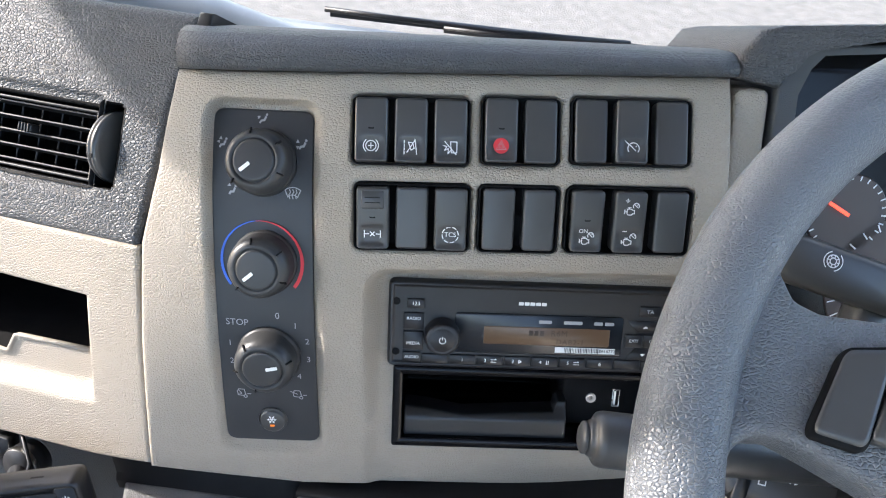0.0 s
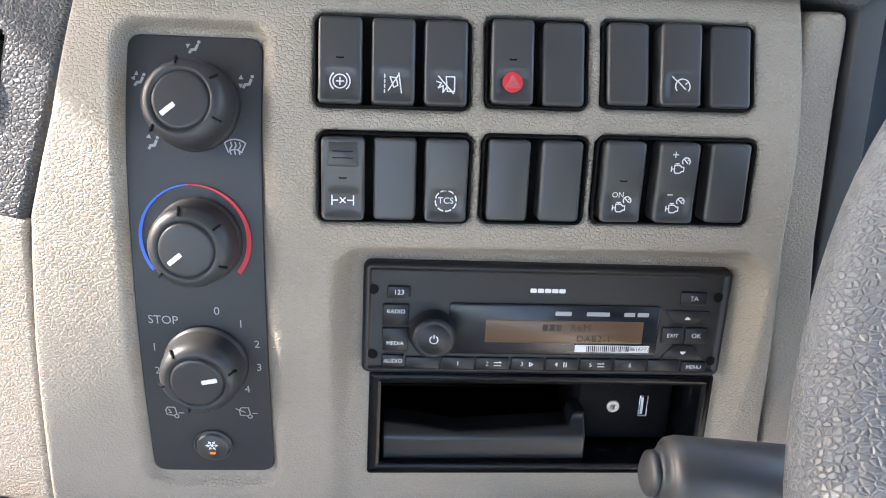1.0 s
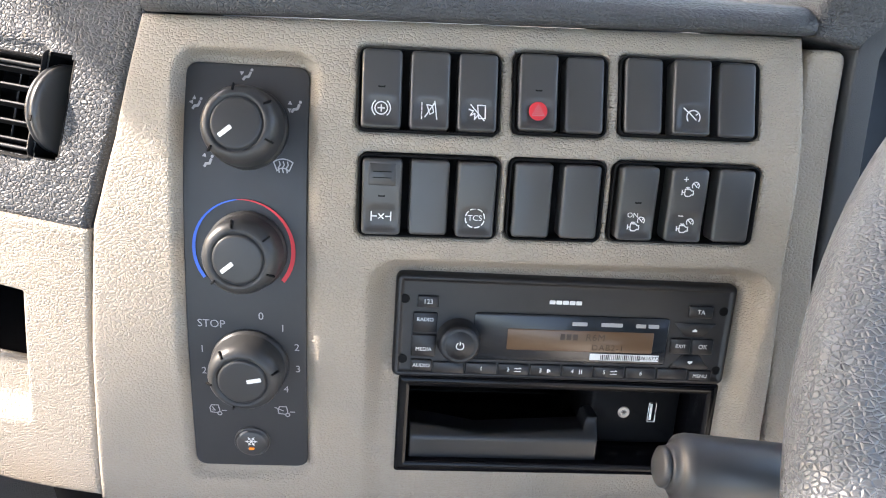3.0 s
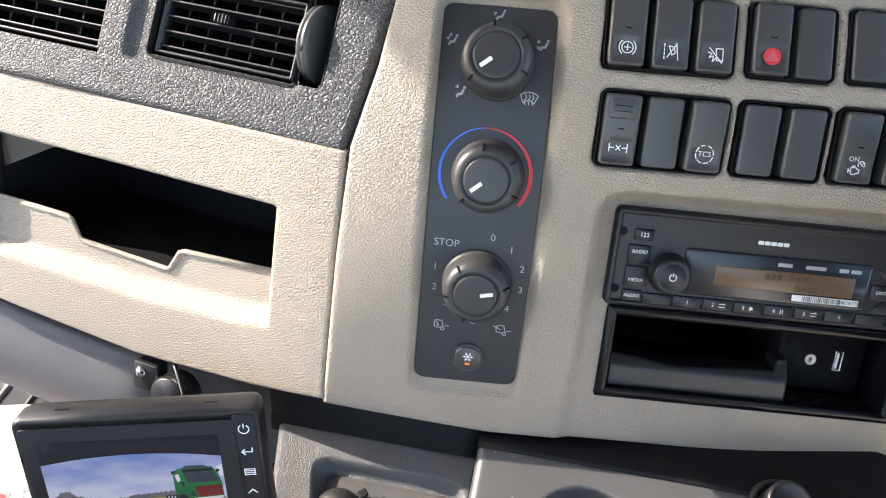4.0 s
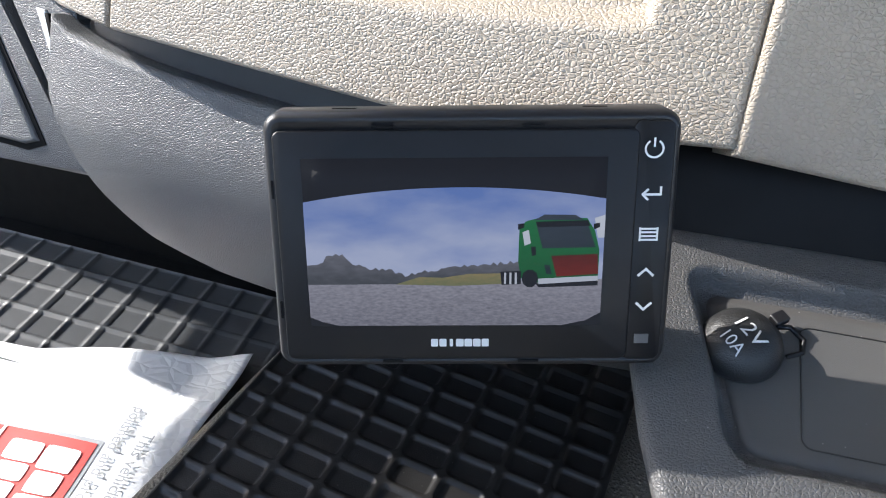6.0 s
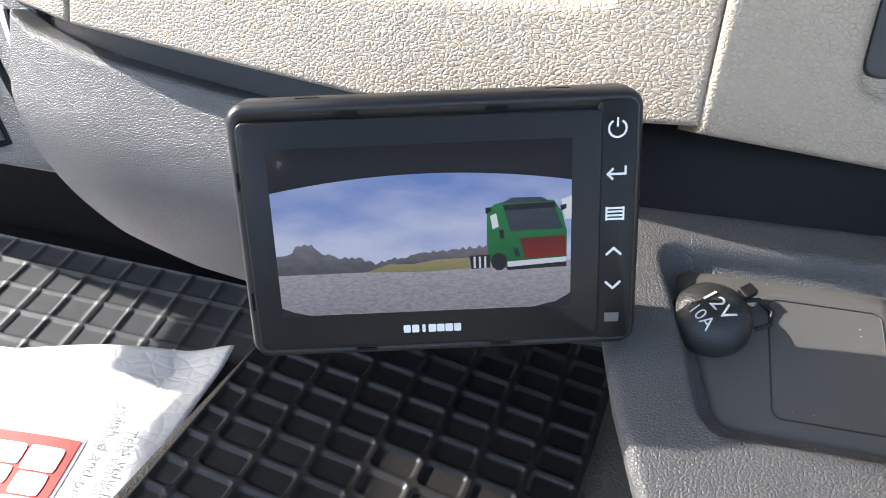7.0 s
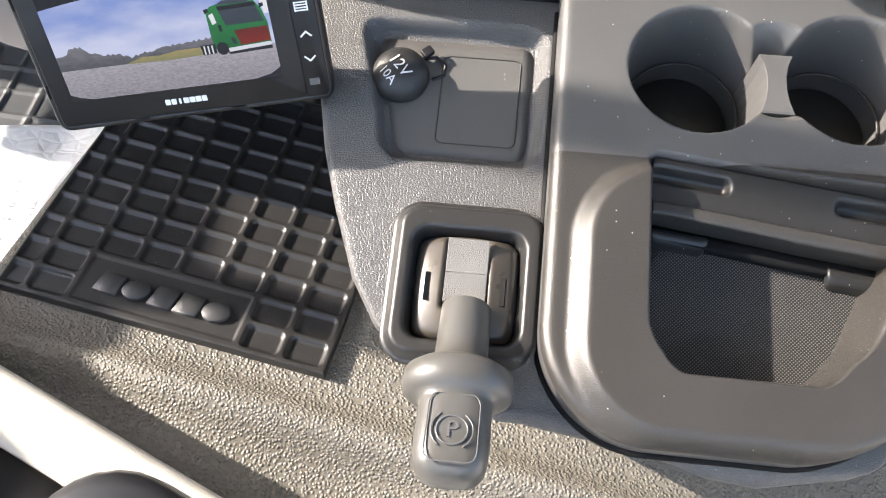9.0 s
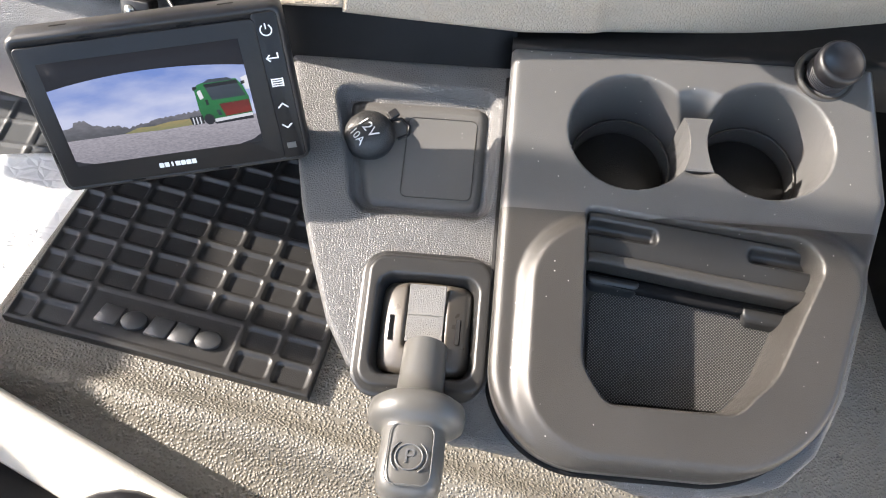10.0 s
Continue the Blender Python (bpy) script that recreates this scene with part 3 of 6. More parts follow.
# ---- console ----
def conl_h(U, V):
    n = -0.022 + 0 * U
    t = np.clip((0.061 - V) / 0.079, 0, 1)
    Us = U - 0.024 * t * np.clip((-0.06 - U) / 0.1, 0, 1)
    d = rr(Us, V, -0.160, -0.0620, -0.018, 0.062, 0.010)
    n = n - 0.010 * sstep(d, 0.004, -0.003)
    d = rr(U, V, -0.128, -0.0535, -0.126, -0.046, 0.013)
    d2 = rr(U, V, -0.118, -0.0635, -0.116, -0.060, 0.008)
    n = n + 0.006 * sstep(d, 0.001, -0.004) - 0.014 * sstep(d2, 0.002, -0.004)
    return n


def base_warp(U, V):
    """The base runs on under the cup-holder unit, with rounded rear corners."""
    e = np.interp(V, [-0.150, -0.142, -0.134, -0.125, -0.111, -0.087, -0.048, -0.017, 0.026, 0.085], [-0.070, -0.085, -0.098, -0.113, -0.133, -0.148, -0.163, -0.173, -0.183, -0.195])
    U2 = U + (e + 0.195) * np.clip((-0.0565 - U) / 0.1385, 0, 1)
    f = np.interp(V, [-0.150, -0.145, -0.13, -0.10, -0.05, 0.03], [0.090, 0.103, 0.121, 0.138, 0.154, 0.166])
    U2 = U2 + (f - 0.165) * np.clip((U - 0.0) / 0.165, 0, 1)
    return U2, V - np.interp(U, [-0.06, 0.0, 0.05, 0.09, 0.165], [0.0, 0.008, 0.016, 0.018, 0.010]) * np.clip((-0.05 - V) / 0.1, 0, 1)


def base_hole(U, V):
    return rr(U + 0.31 * np.maximum(0, -V) * np.clip(U / 0.08, 0, 1), V, -0.042, 0.145, -0.138, 0.12, 0.05) < 0


conl = thing("side_console", "black grained plastic console with a shallow tray", "console", MK)
part("body", sheet("body", -0.195, 0.165, -0.150, 0.086, 0.0018, conl_h, CONSOLE, roll=0.006, warp=base_warp, mask=base_hole, skirt=0.21, draft=0.35), CONSOLE, conl)


def tray_warp(U, V):
    t = np.clip((0.061 - V) / 0.079, 0, 1)
    return U + 0.021 * t * np.clip((-0.067 - U) / 0.088, 0, 1), V


part("tray_floor", sheet("tray_floor", -0.1550, -0.0665, -0.0130, 0.0570, 0.006, lambda U, V: -0.0313 + 0 * U, TRAY, corner=0.007, warp=tray_warp, skirt=0.003), TRAY, conl, "smooth scratched tray floor")
part("brake_surround", sheet("brake_surround", -0.1300, -0.0555, -0.1280, -0.0440, 0.0012, lambda U, V: conl_h(U, V) + 0.0008, SURROUND, roll=0.0012, corner=0.015, skirt=0.003), SURROUND, conl, "smooth black raised surround")
part("tray_rim", tube([(-0.094 + x, 0.0215 + y, -0.0312) for x, y in outline(0.0215, 0.0270, 0.004)], 0.00035, 6, True), SMOOTHCON, conl, "fine raised outline")
part("riser", sweep("riser", [(0.080, -0.030), (0.083, -0.0215), (0.088, -0.018), (0.096, -0.001), (0.110, 0.005), (0.16, 0.007)], list(np.linspace(-0.20, -0.052, 10)), RISER), RISER, conl, "smooth riser, coloured black for the shade under the dashboard")


def conr_h(U, V):
    n = 0.0 * U
    # raised frame round the tray
    back = np.maximum(0, -V) * np.clip(U / 0.08, 0, 1)
    d = rr(U + 0.31 * back, V, -0.0425, 0.163, -0.159, -0.019, 0.046)
    n = n + 0.007 * sstep(d, 0.0015, -0.010)
    Vt = V + 0.112 * np.maximum(U, 0) * np.clip((V + 0.075) / 0.04, 0, 1)
    d = rr(U + 0.47 * back, Vt, -0.005, 0.138, -0.1235, -0.0180, 0.025)
    d = np.where((U < 0.03) & (V > -0.07), rr(U, Vt, -0.005, 0.20, -0.20, -0.0180, 0.003), d)
    n = n - 0.037 * sstep(d, 0.0025, -0.004)
    # cups and the saddle between them
    c1, c2 = np.hypot(U - 0.018, V - 0.033) - 0.034, np.hypot(U - 0.095, V - 0.033) - 0.034
    sad = rr(U, V, 0.045, 0.068, 0.016, 0.054, 0.011)
    n = n - 0.030 * sstep(sad, 0.011, -0.010)
    n = n + (-0.062 - n) * np.maximum(sstep(c1, 0.003, -0.004), sstep(c2, 0.003, -0.004))
    return n


conr = thing("cup_holder_console", "black plastic console with two cup holders and an open tray", "console", MK)


def conr_warp(U, V):
    """Rounds the two rear corners only."""
    r = 0.052
    cu, cv = np.clip(U, -0.0545 + r, 0.158 - r), np.maximum(V, -0.158 + r)
    du, dv = U - cu, V - cv
    k = np.where((np.abs(du) > 0) & (np.abs(dv) > 0), np.maximum(np.abs(du), np.abs(dv)) / np.maximum(np.hypot(du, dv), 1e-9), 1.0)
    U, V = cu + du * k, cv + dv * k
    lean = 0.31 * np.minimum(0, V)
    return U + lean * np.clip((U - 0.01) / 0.1, 0, 1), V




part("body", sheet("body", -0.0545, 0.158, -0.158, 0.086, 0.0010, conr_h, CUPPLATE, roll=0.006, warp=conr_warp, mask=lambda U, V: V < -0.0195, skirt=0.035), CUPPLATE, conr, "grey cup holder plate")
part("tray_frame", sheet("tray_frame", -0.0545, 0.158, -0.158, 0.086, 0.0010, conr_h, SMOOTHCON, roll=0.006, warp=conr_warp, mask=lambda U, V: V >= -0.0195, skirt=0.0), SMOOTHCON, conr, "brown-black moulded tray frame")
part("riser", sweep("riser", [(0.080, -0.04), (0.083, -0.0005), (0.086, 0.001), (0.10, -0.010), (0.12, -0.016), (0.16, -0.018)], list(np.linspace(-0.0545, 0.22, 10)), RISER), RISER, conr)

edge = [(-0.0545, v) for v in np.linspace(0.075, -0.158, 40)] + [(u, -0.158) for u in np.linspace(-0.050, 0.155, 40)] + [(0.158, v) for v in np.linspace(-0.158, 0.05, 30)]
edge = [tuple(float(c) for c in conr_warp(np.float64(u), np.float64(v))) for u, v in edge]
part("seam", tube([(u, v, -0.0225) for u, v in edge], 0.0024, 8), DEEP, conr, "dark joint round the console")

# ---- rubber mat on the hump ----
MAT = pose(-0.162, 0.4345, 0.0, 0, 0, 2.5)
PITCH_U, PITCH_V = 0.0347, 0.0236


def mat_h(U, V):
    a = (((U + 0.0028) / PITCH_U) % 1 - 0.5) * PITCH_U
    b = (((V - 0.0028) / PITCH_V) % 1 - 0.5) * PITCH_V
    d = rr(a, b, -PITCH_U / 2 + 0.0028, PITCH_U / 2 - 0.0028, -PITCH_V / 2 + 0.0025, PITCH_V / 2 - 0.0025, 0.0034)
    cell = sstep(d, 0.0008, -0.0008)
    inp = rr(U, V, -0.2095, -0.0738, -0.01, 0.0490, 0.003)
    cell = cell * (inp > 0.0005)
    z = 0.021 - 0.0032 * cell - 0.0012 * sstep(inp, -0.001, -0.0022) * (V > 0.006)
    z = np.where(V < 0.0028, 0.021, z)
    return np.where((U > -0.0028) | (U < -0.2650), 0.021, z)


rmat = thing("rubber_floor_mat", "black rubber floor mat with a square grid on the hump", "floor mat", MAT)
part("mat", sheet("mat", -0.268, 0.0, 0.0, 0.36, 0.0014, mat_h, RUBBER, roll=0.002, skirt=0.018), RUBBER, rmat)



# ---- climate control ----
def on_panel(u, v, lift=0.0, h=ff):
    """The pose of a thing that sits on the curved panel."""
    e = 0.002
    n = float(h(u, v))
    fu, fv = float(h(u + e, v) - h(u - e, v)) / (2 * e), float(h(u, v + e) - h(u, v - e)) / (2 * e)
    return MP @ basis((u, v, n), (1, 0, fu), (-fu, -fv, 1)) @ pose(0, 0, lift)


clim = thing("climate_control_panel", "dark grey heater control plate with three rotary knobs", "control panel", MP)
part("plate", sheet("plate", -0.1866, -0.1240, -0.1725, 0.0505, 0.003, plate_h, PLATE, roll=0.0008, corner=0.006, skirt=0.006), PLATE, clim)
MPI = MP.inverted()
KNOB = [(0.0216, -0.001), (0.0215, 0.0025), (0.0207, 0.0032), (0.0205, 0.0045), (0.0202, 0.0125), (0.0194, 0.0160), (0.0178, 0.0184), (0.0158, 0.0195), (0.0142, 0.0197), (0.0138, 0.0184), (0.0132, 0.0184), (0.0129, 0.0197), (0.0123, 0.0201), (0.0112, 0.0202), (0.0, 0.0203)]
KNOB = [(r * 0.955, z * 0.93) for r, z in KNOB]


def knob(u, v, turn):
    m = MPI @ on_panel(u, v, 0.0, plate_h)
    bm = lathe(KNOB[:-1] + [(0.0003, KNOB[-1][1])], 48)
    k = part("knob", smooth_bm(bm, 30), KNOBM, clim, "", m)
    part("pointer", slab(0.0037, 0.0011, 0.0003, [(0, 0), (0, 0.0006)], 2), WHITE, k, "white pointer mark", pose(0, 0, 0.0186, 0, 0, turn) @ pose(-0.0064, 0, 0))
    for a in (-25, 38, 100, 225):
        part("grip_notch", block(0.0046, 0.0010, 0.0016, 0.0003), DEEP, k, "", pose(0, 0, 0.0165, 0, 0, a + turn - 40) @ pose(0.0176, 0, 0, 0, 40, 0))


knob(-0.1542, 0.0202, 40)
knob(-0.1540, -0.0408, 40)
knob(-0.1540, -0.1045, 192)


def printed(bm, mat, u, v, h=plate_h, parent=None, name="symbol", turn=0.0, lift=0.0003, label=""):
    return part(name, bm, mat, parent or clim, label, MPI @ on_panel(u, v, lift, h) @ pose(0, 0, 0, 0, 0, turn))


def arc_band(r0, r1, a0, a1, n=28):
    """A ring sector that narrows to a point at its start."""
    bm = bmesh.new()
    for i in range(n):
        q = []
        for j, s in ((i, 0), (i, 1), (i + 1, 1), (i + 1, 0)):
            t = j / n
            a = radians(a0 + (a1 - a0) * t)
            w = (r1 - r0) * min(1, 0.15 + 1.2 * t)
            r = r1 - w if s == 0 else r1
            q.append(bm.verts.new((r * math.cos(a), r * math.sin(a), 0)))
        bm.faces.new(q)
    return bm


printed(arc_band(0.0245, 0.0262, 80, 218), BLUE, -0.1560, -0.0405, name="cold_arc", label="blue cold scale")
printed(arc_band(0.0240, 0.0262, 98, -38), RED, -0.1555, -0.0405, name="warm_arc", label="red warm scale", lift=0.0004)


def seated(arrows=((-0.0026, 0.0006, 0),)):
    """The seated-passenger sign of the air distribution: head, back and thighs as thick strokes, with flow arrows."""
    bm = strokes([[(0.0016, 0.0010), (0.0008, -0.0011), (-0.0010, -0.0013), (-0.0017, -0.0026)]], 0.0013)
    bm.faces.new([bm.verts.new((x, y, 0.0002)) for x, y in arc(0.0021, 0.0024, 0.0008, 0, 330, 11)])
    for x, y, a in arrows:
        c, d = math.cos(radians(a)), math.sin(radians(a))
        bm.faces.new([bm.verts.new((x + c * p - d * q, y + d * p + c * q, 0.0002)) for p, q in ((-0.0010, 0.0011), (-0.0010, -0.0011), (0.0011, 0))])
    return bm


printed(seated(arrows=((-0.0028, 0.0004, -90),)), DIMWHITE, -0.1552, 0.0457)
printed(seated(arrows=((-0.0030, 0.0006, 180), (-0.0015, 0.003, 90))), DIMWHITE, -0.1800, 0.0306)
printed(seated(arrows=((-0.0030, 0.0020, 90), (-0.0030, -0.0020, -90))), DIMWHITE, -0.1305, 0.0317)
printed(seated(arrows=((-0.0022, 0.0026, 200),)), DIMWHITE, -0.1735, 0.0033)
printed(strokes([arc(0, -0.0045, 0.0078, 52, 128, 10), [(-0.0048, 0.0016), (-0.003, -0.0026)], [(0.0048, 0.0016), (0.003, -0.0026)], arc(0, -0.0050, 0.0038, 40, 140, 8)] + [[(x, 0.002), (x + 0.0006, 0.0004), (x - 0.0004, -0.0012), (x + 0.0002, -0.0034)] for x in (-0.002, 0, 0.002)], 0.0006), DIMWHITE, -0.1360, 0.0032)
for text, size, u, v in (("STOP", 0.0062, -0.1736, -0.0819), ("0", 0.0060, -0.1475, -0.0762), ("I", 0.0058, -0.1363, -0.0826), ("2", 0.0058, -0.1290, -0.0935), ("3", 0.0058, -0.1285, -0.1066), ("4", 0.0058, -0.1350, -0.1195), ("I", 0.0058, -0.1790, -0.0969), ("2", 0.0058, -0.1786, -0.1099), ("3", 0.0050, -0.1710, -0.1195)):
    lettering(text, size, DIMWHITE, clim, 0, 0, 0.0003, MPI @ on_panel(u, v, 0.0, plate_h))
CAR = [[(-0.0036, -0.0016), (-0.0040, 0.0012), (-0.0030, 0.0030), (0.0006, 0.0030), (0.0012, 0.0004), (0.0014, -0.0016)], arc(0.0012, -0.0024, 0.0011, 0, 360, 8), [(0.0026, -0.0004), (0.0050, -0.0004)], [(-0.0036, -0.0016), (0.0, -0.0020)]]
printed(strokes(CAR + [[(-0.0026, 0.0018), (-0.0012, -0.0004), (-0.0026, -0.0004)]], 0.0006), DIMWHITE, -0.1728, -0.1341)
printed(strokes(CAR + [[(-0.0056, 0.0024), (-0.0010, 0.0002)]], 0.0006), DIMWHITE, -0.1358, -0.1335)
printed(strokes([arc(0.0012 * math.cos(radians(a)), 0.0012 * math.sin(radians(a)), 0.0012, a - 110, a + 110, 7) for a in (0, 72, 144, 216, 288)], 0.0004), DIMWHITE, -0.1541, -0.1288)
ac = part("air_button", smooth_bm(lathe([(0.0098, -0.001), (0.0098, 0.0012), (0.0093, 0.0017), (0.0090, 0.0012), (0.0086, 0.0012), (0.0084, 0.0026), (0.0076, 0.0032), (0.0003, 0.0034)], 40), 30), SWITCH, clim, "", MPI @ on_panel(-0.1545, -0.1545, 0, plate_h))
part("symbol", strokes([[(0, 0), (0.0031 * math.cos(radians(a)), 0.0031 * math.sin(radians(a)))] for a in range(0, 360, 60)] + [[(0.0020 * math.cos(radians(a - 18)), 0.0020 * math.sin(radians(a - 18))), (0.0026 * math.cos(radians(a)), 0.0026 * math.sin(radians(a))), (0.0020 * math.cos(radians(a + 18)), 0.0020 * math.sin(radians(a + 18)))] for a in range(0, 360, 60)], 0.0005), WHITE, ac, "white snowflake", pose(0, 0.0022, 0.0034))
ORANGE = glowing("orange_lamp", (1.0, 0.22, 0.01), 0.16, (0.4, 0.10, 0.01))
part("indicator", slab(0.0016, 0.0008, 0.0006, [(0, 0), (0.0002, 0.0004)], 4), ORANGE, ac, "lit orange indicator", pose(0, -0.0030, 0.0033))

# ---- rocker switches ----
CAN = [[(-0.0020, 0.0012), (0.0006, 0.0012), (0.0014, 0.0004), (0.0024, 0.0004), (0.0024, -0.0016), (0.0014, -0.0016), (0.0006, -0.0024), (-0.0014, -0.0024), (-0.0020, -0.0016), (-0.0020, 0.0012)], [(-0.0034, 0.0006), (-0.0034, -0.0016)], [(-0.0034, -0.0005), (-0.0020, -0.0005)], [(-0.0007, 0.0012), (-0.0007, 0.0020)], [(-0.0016, 0.0020), (0.0002, 0.0020)]]
GAUGE = [arc(0, 0, 0.0020, -35, 215, 12), [(-0.0012, 0.0012), (0.0008, -0.0008)], [(0.0012, 0.001), (0.0008, 0.0006)]]


def shifted(lines_, x, y, k=1.0):
    return [[(x + k * a, y + k * b) for a, b in line] for line in lines_]


ICONS = {
    "plus": [arc(0, 0, 0.0030, 0, 360, 20), arc(0, 0, 0.0044, 130, 230), arc(0, 0, 0.0044, -50, 50), [(-0.0016, 0), (0.0016, 0)], [(0, -0.0016), (0, 0.0016)]],
    "lane": [[(-0.0038, y), (-0.0038, y + 0.0014)] for y in (-0.0044, -0.0022, 0.0000, 0.0022)] + [ [(0.0036, -0.0044), (0.0024, 0.0044)], [(-0.0022, -0.0034), (0.0022, 0.0034)], [(-0.0014, 0.0026), (0.0012, 0.0022), (0.0020, -0.0010), (0.0002, -0.0020), (-0.0014, 0.0026)]],
    "crash": [[(-0.0042, 0.0012), (-0.0020, 0.0006), (-0.0034, -0.0016), (-0.0012, -0.0006), (-0.0014, -0.0036), (0.0004, -0.0012)], [(0.0000, 0.0034), (0.0038, 0.0034), (0.0038, -0.0030), (0.0006, -0.0030), (0.0000, 0.0034)], [(-0.0034, 0.0036), (0.0034, -0.0040)]],
    "cruise": shifted(GAUGE, 0.0006, -0.0004, 1.7) + [[(-0.0044, 0.0040), (-0.0022, 0.0020)]],
    "axle": [[(-0.0048, 0.0022), (-0.0048, -0.0022)], [(0.0048, 0.0022), (0.0048, -0.0022)], [(-0.0048, 0), (-0.0022, 0)], [(0.0048, 0), (0.0022, 0)], [(-0.0012, 0.0012), (0.0012, -0.0012)], [(-0.0012, -0.0012), (0.0012, 0.0012)]],
    "ring": [arc(0, 0, 0.0048, a, a + 30, 4) for a in range(0, 360, 45)],
    "engine": shifted(CAN, -0.0006, -0.0014) + shifted(GAUGE, 0.0026, 0.0016, 0.9),
    "triangle": [[(-0.0030, -0.0022), (0.0030, -0.0022), (0, 0.0030), (-0.0030, -0.0022)], [(-0.0015, -0.0013), (0.0015, -0.0013), (0, 0.0014), (-0.0015, -0.0013)]],
}
SYMBOLS = [["plus", "lane", "crash"], ["hazard", ""], ["", "cruise", ""], ["axle", "", "tcs"], ["", ""], ["on", "updown", ""]]
LABELS = {
    "plus": "switch with a plus-in-circle symbol", "lane": "switch with a crossed lane symbol", "crash": "switch with a crossed collision symbol",
    "hazard": "hazard switch with a red triangle disc", "": "blank switch cover", "cruise": "switch with a speed gauge symbol", "axle": "locked axle switch with a slider",
    "tcs": "switch marked TCS", "on": "switch marked ON over an engine", "updown": "plus and minus engine switch",
}


def rocker_h(active):
    def h(U, V):
        n = 0.0055 + 0.0006 * (1 - (U / 0.0097) ** 2)
        if active:
            n = n + 0.0012 * sstep(V, -0.012, 0.014)
            n = n - 0.0014 * sstep(rr(U, V, -0.0068, 0.0068, -0.0165, -0.0045, 0.003), 0.0015, -0.0025)
            n = n + 0.0010 * sstep(V, -0.0155, -0.0185)
        return n
    return h


ROCKER = {True: sheet("rocker", -0.0097, 0.0097, -0.0188, 0.0188, 0.0013, rocker_h(True), SWITCH, roll=0.0016, corner=0.0024, skirt=0.009), False: sheet("rocker", -0.0097, 0.0097, -0.0188, 0.0188, 0.0022, rocker_h(False), SWITCH, roll=0.0016, corner=0.0024, skirt=0.009)}
for (u0, u1, v0, v1, count), signs in zip(GROUPS, SYMBOLS):
    uc, vc = (u0 + u1) / 2, (v0 + v1) / 2
    home = on_panel(uc, vc)
    group = thing("switch_block", "black frame holding %s dash rocker switches" % ("three" if count == 3 else "two"), "switch", home, group="dashboard switch blocks")
    hx, hy = (u1 - u0) / 2, (v1 - v0) / 2
    part("surround", smooth_bm(slab(hx, hy, 0.004, [(0, -0.012), (0, 0.0002), (0.0004, 0.0008), (0.0010, 0.0006), (0.0013, -0.0085)]), 30), DEEP, group)
    for i, sign in enumerate(signs):
        x = (i - (count - 1) / 2) * ((u1 - u0) / count)
        sw = part("rocker", ROCKER[sign != ""].copy(), SWITCH, group, LABELS[sign], pose(x, 0, -0.0022 if sign else -0.0034))
        if sign == "":
            continue
        z = 0.0058
        if sign in ("plus", "lane", "crash", "cruise", "axle"):
            part("symbol", strokes(ICONS[sign], 0.00058), WHITE, sw, "", pose(0, -0.0095, z + 0.0001))
        if sign in ("plus", "hazard", "axle", "on"):
            part("indicator", slab(0.0017, 0.0009, 0.0002, [(0, -0.001), (0, 0.0002)], 2), DEEP, sw, "unlit indicator window", pose(0, 0.0012, z + 0.0007))
        if sign == "hazard":
            part("disc", lathe([(0.0046, 0), (0.0045, 0.0004)], 32), RED, sw, "red disc", pose(0, -0.0092, z))
            part("symbol", strokes(ICONS["triangle"], 0.00022, z=0.0004), DIMWHITE, sw, "thin triangle", pose(0, -0.0092, z))
        if sign == "axle":
            lock = part("slider", smooth_bm(slab(0.0068, 0.0056, 0.0012, [(0, 0), (0, 0.0006), (0.0005, 0.0012)]), 30), SWITCH, sw, "lock slider", pose(0, 0.0115, z + 0.0005))
            part("rib", block(0.0090, 0.0004, 0.0005), DEEP, lock, "", pose(0, 0.0014, 0.0012))
            part("rib", block(0.0090, 0.0004, 0.0005), DEEP, lock, "", pose(0, -0.0016, 0.0012))
        if sign == "tcs":
            part("symbol", strokes(ICONS["ring"], 0.0006), WHITE, sw, "", pose(0, -0.0090, z))
            lettering("TCS", 0.0041, WHITE, sw, 0, -0.0090, z + 0.0002)
        if sign == "on":
            lettering("ON", 0.0036, WHITE, sw, -0.0020, -0.0058, z + 0.0006)
            part("symbol", strokes(ICONS["engine"], 0.00056), WHITE, sw, "", pose(0, -0.0100, z + 0.0001))
        if sign == "updown":
            for y, mark in ((0.0095, [[(-0.0012, 0), (0.0012, 0)], [(0, -0.0012), (0, 0.0012)]]), (-0.0095, [[(-0.0012, 0), (0.0012, 0)]])):
                up = 0.0018 if y > 0 else 0.0003
                part("symbol", strokes(ICONS["engine"], 0.00056), WHITE, sw, "", pose(0, y - 0.0005, z + up))
                part("symbol", strokes(shifted(mark, -0.0026, 0.0052), 0.00048), WHITE, sw, "", pose(0, y - 0.001, z + up))

# ---- radio and the pocket below it ----
RAD = MP @ pose(0.0165, -0.0838, -0.0125, 0, 0, -0.8)
radio = thing("car_radio", "black truck radio with an amber display", "radio", RAD)
part("body", smooth_bm(slab(0.0945, 0.0298, 0.004, [(0.001, -0.03), (0.0, -0.002), (0.0, 0.0040), (0.0012, 0.0058), (0.0030, 0.0064), (0.0034, 0.0052), (0.0050, 0.0050)]), 25), BLACK, radio)
POCKETM = plain("pocket_lip_plastic", (0.011, 0.0115, 0.0125), 0.3)
DISPLAY = plain("display_window", (0.014, 0.017, 0.021), 0.22)
AMBER = glowing("amber_lcd", (0.55, 0.30, 0.13), 0.016, (0.060, 0.043, 0.028))
LCD = plain("lcd_segments", (0.03, 0.018, 0.012), 0.4)


def rad_xy(u, v):
    return u - 0.0165 + 0.0004, v + 0.0838


